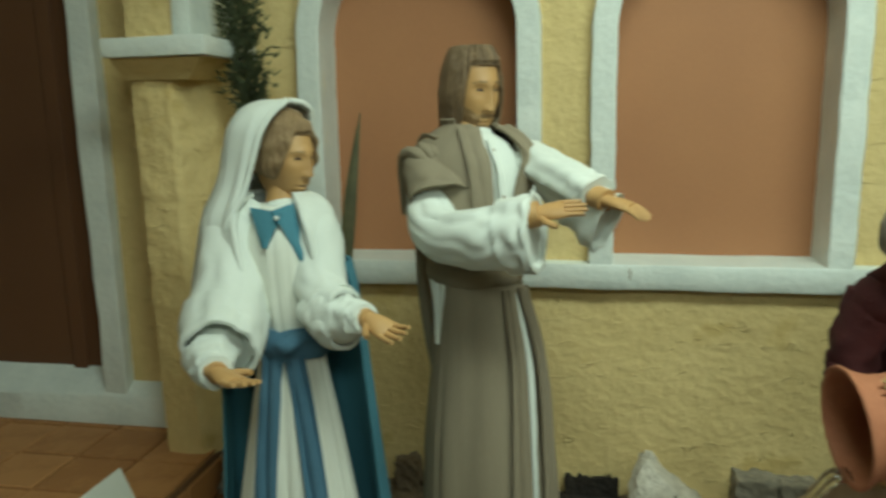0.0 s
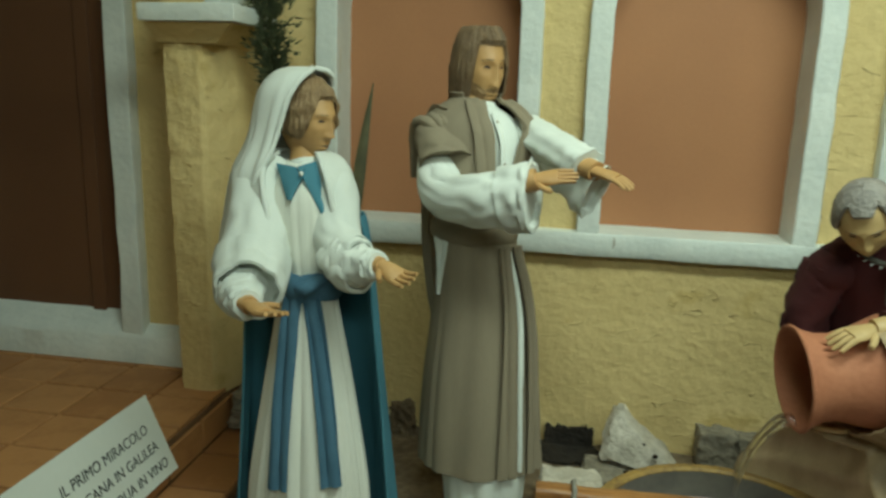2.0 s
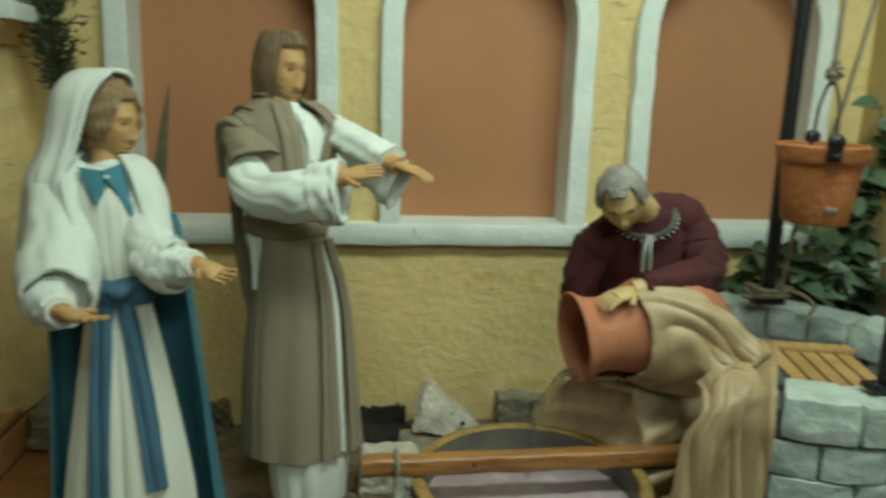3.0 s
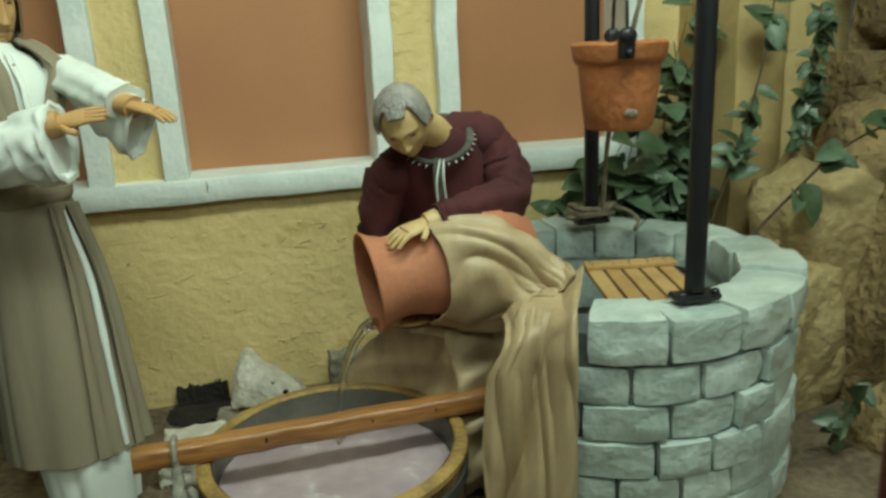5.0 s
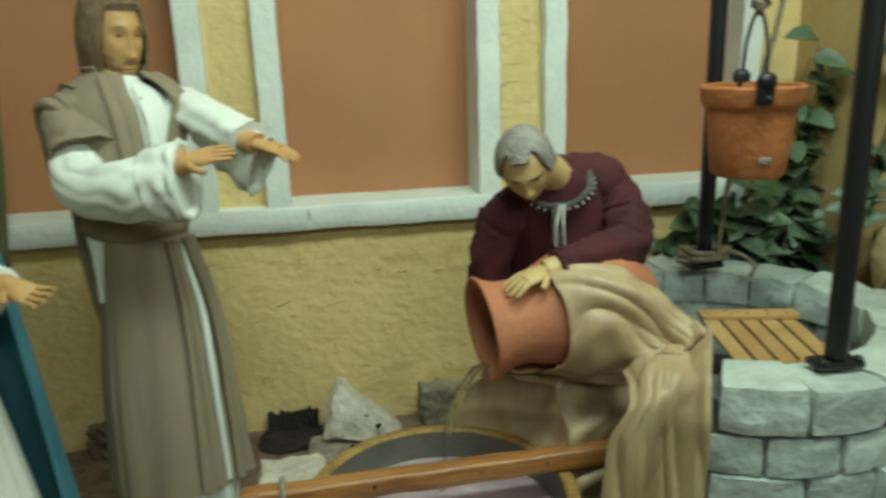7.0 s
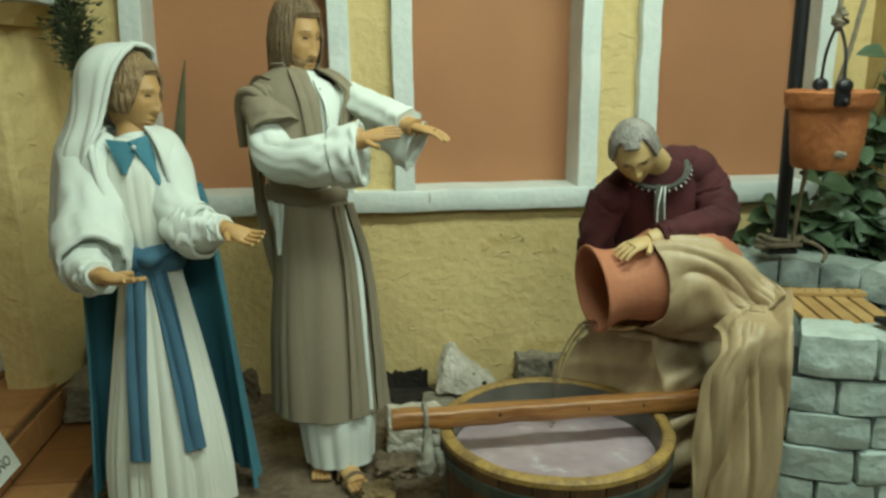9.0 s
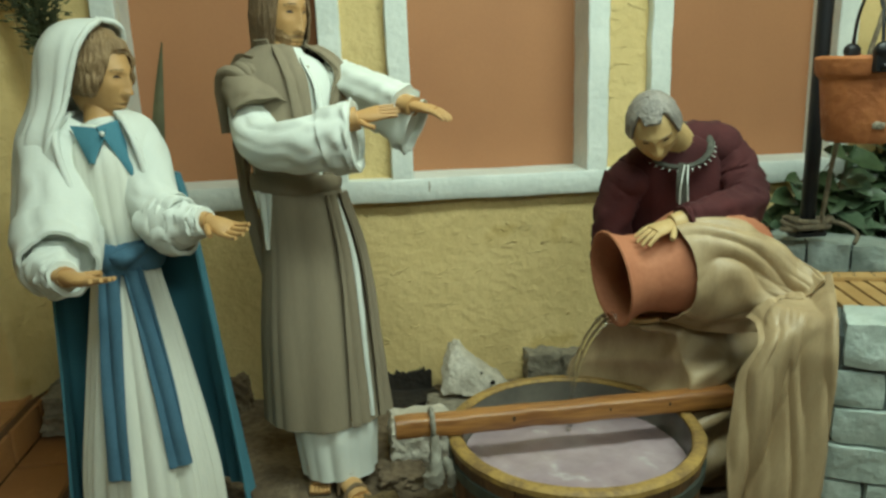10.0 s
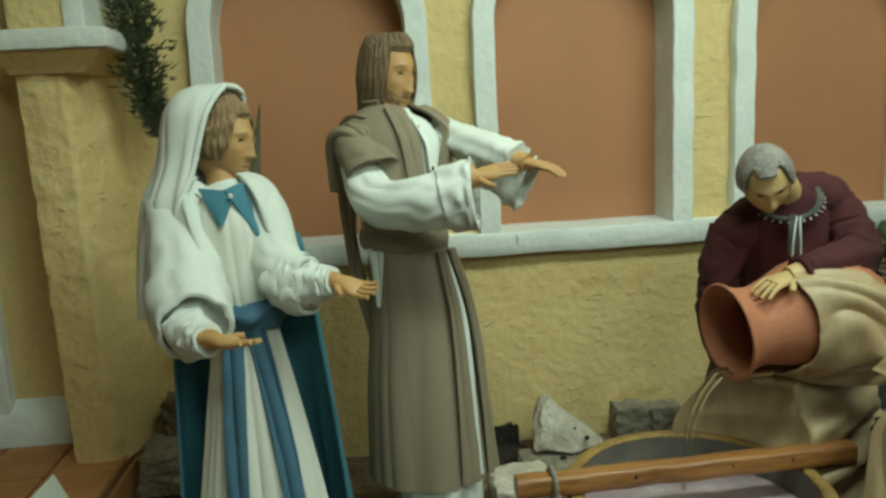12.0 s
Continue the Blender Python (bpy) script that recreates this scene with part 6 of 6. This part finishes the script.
JUG_INV = np.array(JUG_M.inverted())
JUG_FWD = np.array(JUG_M)


def keep_out(p, gap=0.006):
    """Moves places out of the jug, the well's ring, the servant's knees and the ground."""
    q = p.copy()
    # knees
    c, r = np.array((0.388, -0.400, 0.0)), np.array((0.185, 0.118, 0.298))
    d = (q - c) / r
    ln = np.linalg.norm(d, axis=2, keepdims=True)
    q = np.where(ln < 1, c + d / np.maximum(ln, 1e-6) * r, q)
    # well: a ring with an open shaft
    cx, cy = 0.690, -0.440
    dx, dy = q[..., 0] - cx, q[..., 1] - cy
    rho = np.hypot(dx, dy)
    top, out, inn = 0.376 + gap, 0.334 + gap, 0.22
    ang = np.degrees(np.arctan2(dy, dx))
    inside = (rho < out) & (rho > inn) & (q[..., 2] < top) & (ang > -140) & (ang < 158)
    up = top - q[..., 2]
    side = out - rho
    lift = inside & (up <= side)
    q[..., 2] = np.where(lift, top, q[..., 2])
    k = np.where(inside & ~lift, out / np.maximum(rho, 1e-6), 1.0)
    q[..., 0], q[..., 1] = cx + dx * k, cy + dy * k
    # tub
    dx, dy = q[..., 0] - 0.166, q[..., 1] + 0.556
    rho = np.hypot(dx, dy)
    k = np.where((rho < 0.220) & (q[..., 2] < 0.285), 0.220 / np.maximum(rho, 1e-6), 1.0)
    q[..., 0], q[..., 1] = 0.166 + dx * k, -0.556 + dy * k
    # jug
    loc = q @ JUG_INV[:3, :3].T + JUG_INV[:3, 3]
    s, rad = loc[..., 2], np.hypot(loc[..., 0], loc[..., 1])
    need = np.interp(s, [a for a, _ in JUG], [b for _, b in JUG]) + gap
    k = np.where((s > 0.0) & (s < 0.29) & (rad < need), need / np.maximum(rad, 1e-6), 1.0)
    loc[..., 0] *= k
    loc[..., 1] *= k
    q = loc @ JUG_FWD[:3, :3].T + JUG_FWD[:3, 3]
    q[..., 2] = np.maximum(q[..., 2], 0.006)
    return q


def smooth_grid(g, times=1):
    for _ in range(times):
        h = g.copy()
        h[1:-1] = (g[:-2] + 2 * g[1:-1] + g[2:]) / 4
        g = h.copy()
        g[:, 1:-1] = (h[:, :-2] + 2 * h[:, 1:-1] + h[:, 2:]) / 4
    return g


def ease(u):
    u = min(1.0, max(0.0, u))
    return u * u * (3 - 2 * u)


def main_sheet():
    """The cloth over the jug: its folds run together where it is caught on the well's rim."""
    m, n = 100, 140
    S, R = [a for a, _ in JUG], [b for _, b in JUG]
    g = np.zeros((m, n, 3))
    for i in range(m):
        u = i / (m - 1)
        for j in range(n):
            w = j / (n - 1)
            sway = noise.noise(Vector((u * 2.2, w * 2.6, 4.0)))
            s = 0.098 + 0.012 * math.sin(w * 5.0) + (0.185 - 0.06 * w) * min(1.0, u / 0.72)
            r = max(float(np.interp(s, S, R)), 0.072) + 0.006
            t = radians((66 - 44 * u) * (1 - w) + (-96 + 40 * u) * w)
            out = np.array((-math.sin(t), -math.cos(t), 0.0))
            p = JUG_FWD[:3, :3] @ (out * r + np.array((0, 0, s))) + JUG_FWD[:3, 3]
            nrm = JUG_FWD[:3, :3] @ out
            knot = np.array((0.556, -0.612, 0.402)) * (1 - w) + np.array((0.470, -0.612, 0.352)) * w
            k = ease((u - 0.38) / 0.62)
            belly = 0.030 * math.sin(math.pi * k) * (0.3 + 0.7 * w)
            ray = w * 5.6 + 0.9 * sway - 0.5 * u
            fine = noise.noise(Vector((u * 5, w * 9, 8.0)))
            fold = (0.003 + 0.010 * ease(u / 0.8)) * crease(ray * 1.35 + 0.6) + 0.0065 * crease(ray * 2.7 + 2.2 * sway) * (0.35 + u) + 0.0032 * crease(ray * 5.7 + 2.0 * fine + 0.8) * (0.1 + u) * u
            dip = -0.022 * math.sin(math.pi * k) * (1 - w)
            g[i, j] = p * (1 - k) + knot * k + nrm * (fold + 0.006) * (1 - 0.4 * k) + np.array((0, -belly, dip)) + np.array((0, 0, 1)) * fold * 0.7 * k
    return keep_out(smooth_grid(g, 1), 0.005)


def tail_sheet():
    """The end that hangs from the well's rim to the ground in long folds."""
    m, n = 90, 80
    rows = ((0.0, (0.440, -0.590, 0.350), (0.572, -0.596, 0.408)), (0.10, (0.428, -0.640, 0.352), (0.530, -0.672, 0.392)), (0.17, (0.414, -0.676, 0.338), (0.510, -0.704, 0.384)),
            (0.26, (0.388, -0.668, 0.290), (0.502, -0.722, 0.335)), (0.55, (0.376, -0.662, 0.165), (0.503, -0.724, 0.180)), (1.0, (0.384, -0.668, 0.006), (0.508, -0.726, 0.008)))
    T = [q[0] for q in rows]
    g = np.zeros((m, n, 3))
    for i in range(m):
        u = i / (m - 1)
        for j in range(n):
            w = j / (n - 1)
            a = np.array([np.interp(w, T, [q[1][c] for q in rows]) for c in range(3)])
            b = np.array([np.interp(w, T, [q[2][c] for q in rows]) for c in range(3)])
            sway = noise.noise(Vector((u * 1.8, w * 1.4, 6.0)))
            fine = noise.noise(Vector((u * 6.0, w * 2.5, 2.0)))
            fold = 0.015 * crease(u * 4.2 + 1.2 * sway + 2.2 * w + 0.4) + 0.0050 * crease(u * 8.5 + 2.4 * fine - 2.6 * w) + 0.0016 * crease(u * 17.0 + 2.5 * fine + 3.0 * w) + 0.010 * sway
            hang = ease(w / 0.25)
            g[i, j] = a + (b - a) * u + np.array((-0.25, -0.95, 0.0)) * (fold + 0.006) * (0.35 + 0.65 * hang) + np.array((0, 0, 0.6)) * fold * (1 - hang)
    return keep_out(smooth_grid(g, 1), 0.004)


def lap_sheet():
    """The cloth over the knees, with slack folds that slant towards the well."""
    m, n = 90, 150
    g = np.zeros((m, n, 3))
    for i in range(m):
        w = i / (m - 1)
        z = 0.312 * (1 - w) ** 0.9 + 0.006
        a = 0.200 * math.sqrt(max(0.06, 1 - (z / 0.332) ** 2)) + 0.006
        for j in range(n):
            t = radians(-205 + 240 * j / (n - 1))
            wob = noise.noise(Vector((math.cos(t) * 1.5, math.sin(t) * 1.5, w * 2.2)))
            fine = noise.noise(Vector((math.cos(t) * 5, math.sin(t) * 5, w * 8)))
            slant = w * 6.0 + 1.5 * math.cos(t) + 1.5 * wob
            k = 1.0 + 0.085 * crease(slant) + 0.040 * crease(2.3 * slant + 3.2 * t + fine) + 0.014 * crease(5.1 * slant + 2.0 * t + 2.5 * fine) + 0.03 * fine + 0.05 * wob
            g[i, j] = (0.405 + a * k * math.cos(t), -0.402 + a * 0.64 * k * math.sin(t), z + 0.010 * crease(slant + 0.8) * (1 - w))
    g = keep_out(g)
    for i in range(m):
        w = i / (m - 1)
        for j in range(n):
            deg = -205 + 240 * j / (n - 1)
            t = radians(deg)
            q = (deg + 150) / 120
            wob = noise.noise(Vector((q * 2.0, w * 2.5, 1.5)))
            lift = 0.0
            for at, tall, wide in ((0.62, 0.026, 0.075), (0.86, 0.020, 0.060), (0.36, 0.014, 0.050), (1.10, 0.018, 0.070)):
                lift += tall * math.exp(-((w - at + 0.42 * q + 0.10 * wob) / wide) ** 2)
            lift *= math.exp(-((q - 0.5) / 0.75) ** 4)
            g[i, j] = np.array(g[i, j]) + lift * np.array((0.8 * math.cos(t), 0.8 * math.sin(t), 0.35))
    return g


def jug_cloth():
    """The sackcloth over the jug, the servant's knees and the well's rim."""
    c = thing("sackcloth", (0.42, -0.52, 0.0), "beige sackcloth draped over jug, lap and well rim", "cloth")
    bm = bmesh.new()
    sheet(bm, smooth_grid(main_sheet(), 1), 0.0035)
    part("jug_drape", bm, SACK, c)
    bm = bmesh.new()
    sheet(bm, smooth_grid(tail_sheet(), 1), 0.0035)
    part("hanging_tail", bm, SACK, c)
    bm = bmesh.new()
    sheet(bm, smooth_grid(lap_sheet(), 1), 0.0035)
    part("lap_drape", bm, SACK, c)


jug_cloth()

water = thing("poured_water", (0.19, -0.48, 0.10), "thin clear stream of water falling from the jug", "water")
for k, dy in enumerate((0.0, 0.018)):
    bm = bmesh.new()
    tube(bm, [(0.262, -0.482 + dy, 0.320, 0.008), (0.240, -0.482 + dy, 0.314, 0.006), (0.212, -0.482 + dy, 0.276, 0.004), (0.190, -0.482 + dy, 0.215, 0.0035), (0.178 + 0.01 * k, -0.482 + dy, 0.112, 0.003)], 0, 12, 30, wrinkle=0.35, seed=k * 3)
    part("stream", bm, WATER, water)


# ---- tiles of the platform ----
def tiles():
    bm = bmesh.new()
    s = 0.140 / 2 - 0.0035
    bmesh.ops.create_cube(bm, size=1)
    bmesh.ops.scale(bm, verts=bm.verts, vec=(2 * s, 2 * s, 0.012))
    bmesh.ops.bevel(bm, geom=list(bm.edges), offset=0.0022, segments=1, affect="EDGES")
    me = bpy.data.meshes.new("tile")
    bm.to_mesh(me)
    bm.free()
    me.materials.append(TILE)
    rnd = random.Random(2)
    for i in range(8):
        for j in range(10):
            ob = new("tile", me)
            ob.parent = platform
            ob.location = (-0.866 - 0.07 - i * 0.14, 0.084 - 0.07 - j * 0.14, 0.1100 + rnd.uniform(-0.001, 0.001))
            ob.rotation_euler = (rnd.uniform(-0.006, 0.006), rnd.uniform(-0.006, 0.006), rnd.uniform(-0.012, 0.012))
    for j in range(9):
        ob = new("tile", me)
        ob.parent = platform
        ob.location = (-0.800, 0.020 - 0.07 - j * 0.14, 0.0165)
        ob.scale = (0.93, 1, 1)
        ob = new("tile", me)
        ob.parent = platform
        ob.location = (-0.8625, 0.020 - 0.07 - j * 0.14, 0.062)
        ob.rotation_euler = (0, radians(90), 0)
        ob.scale = (0.50, 1, 0.8)


tiles()
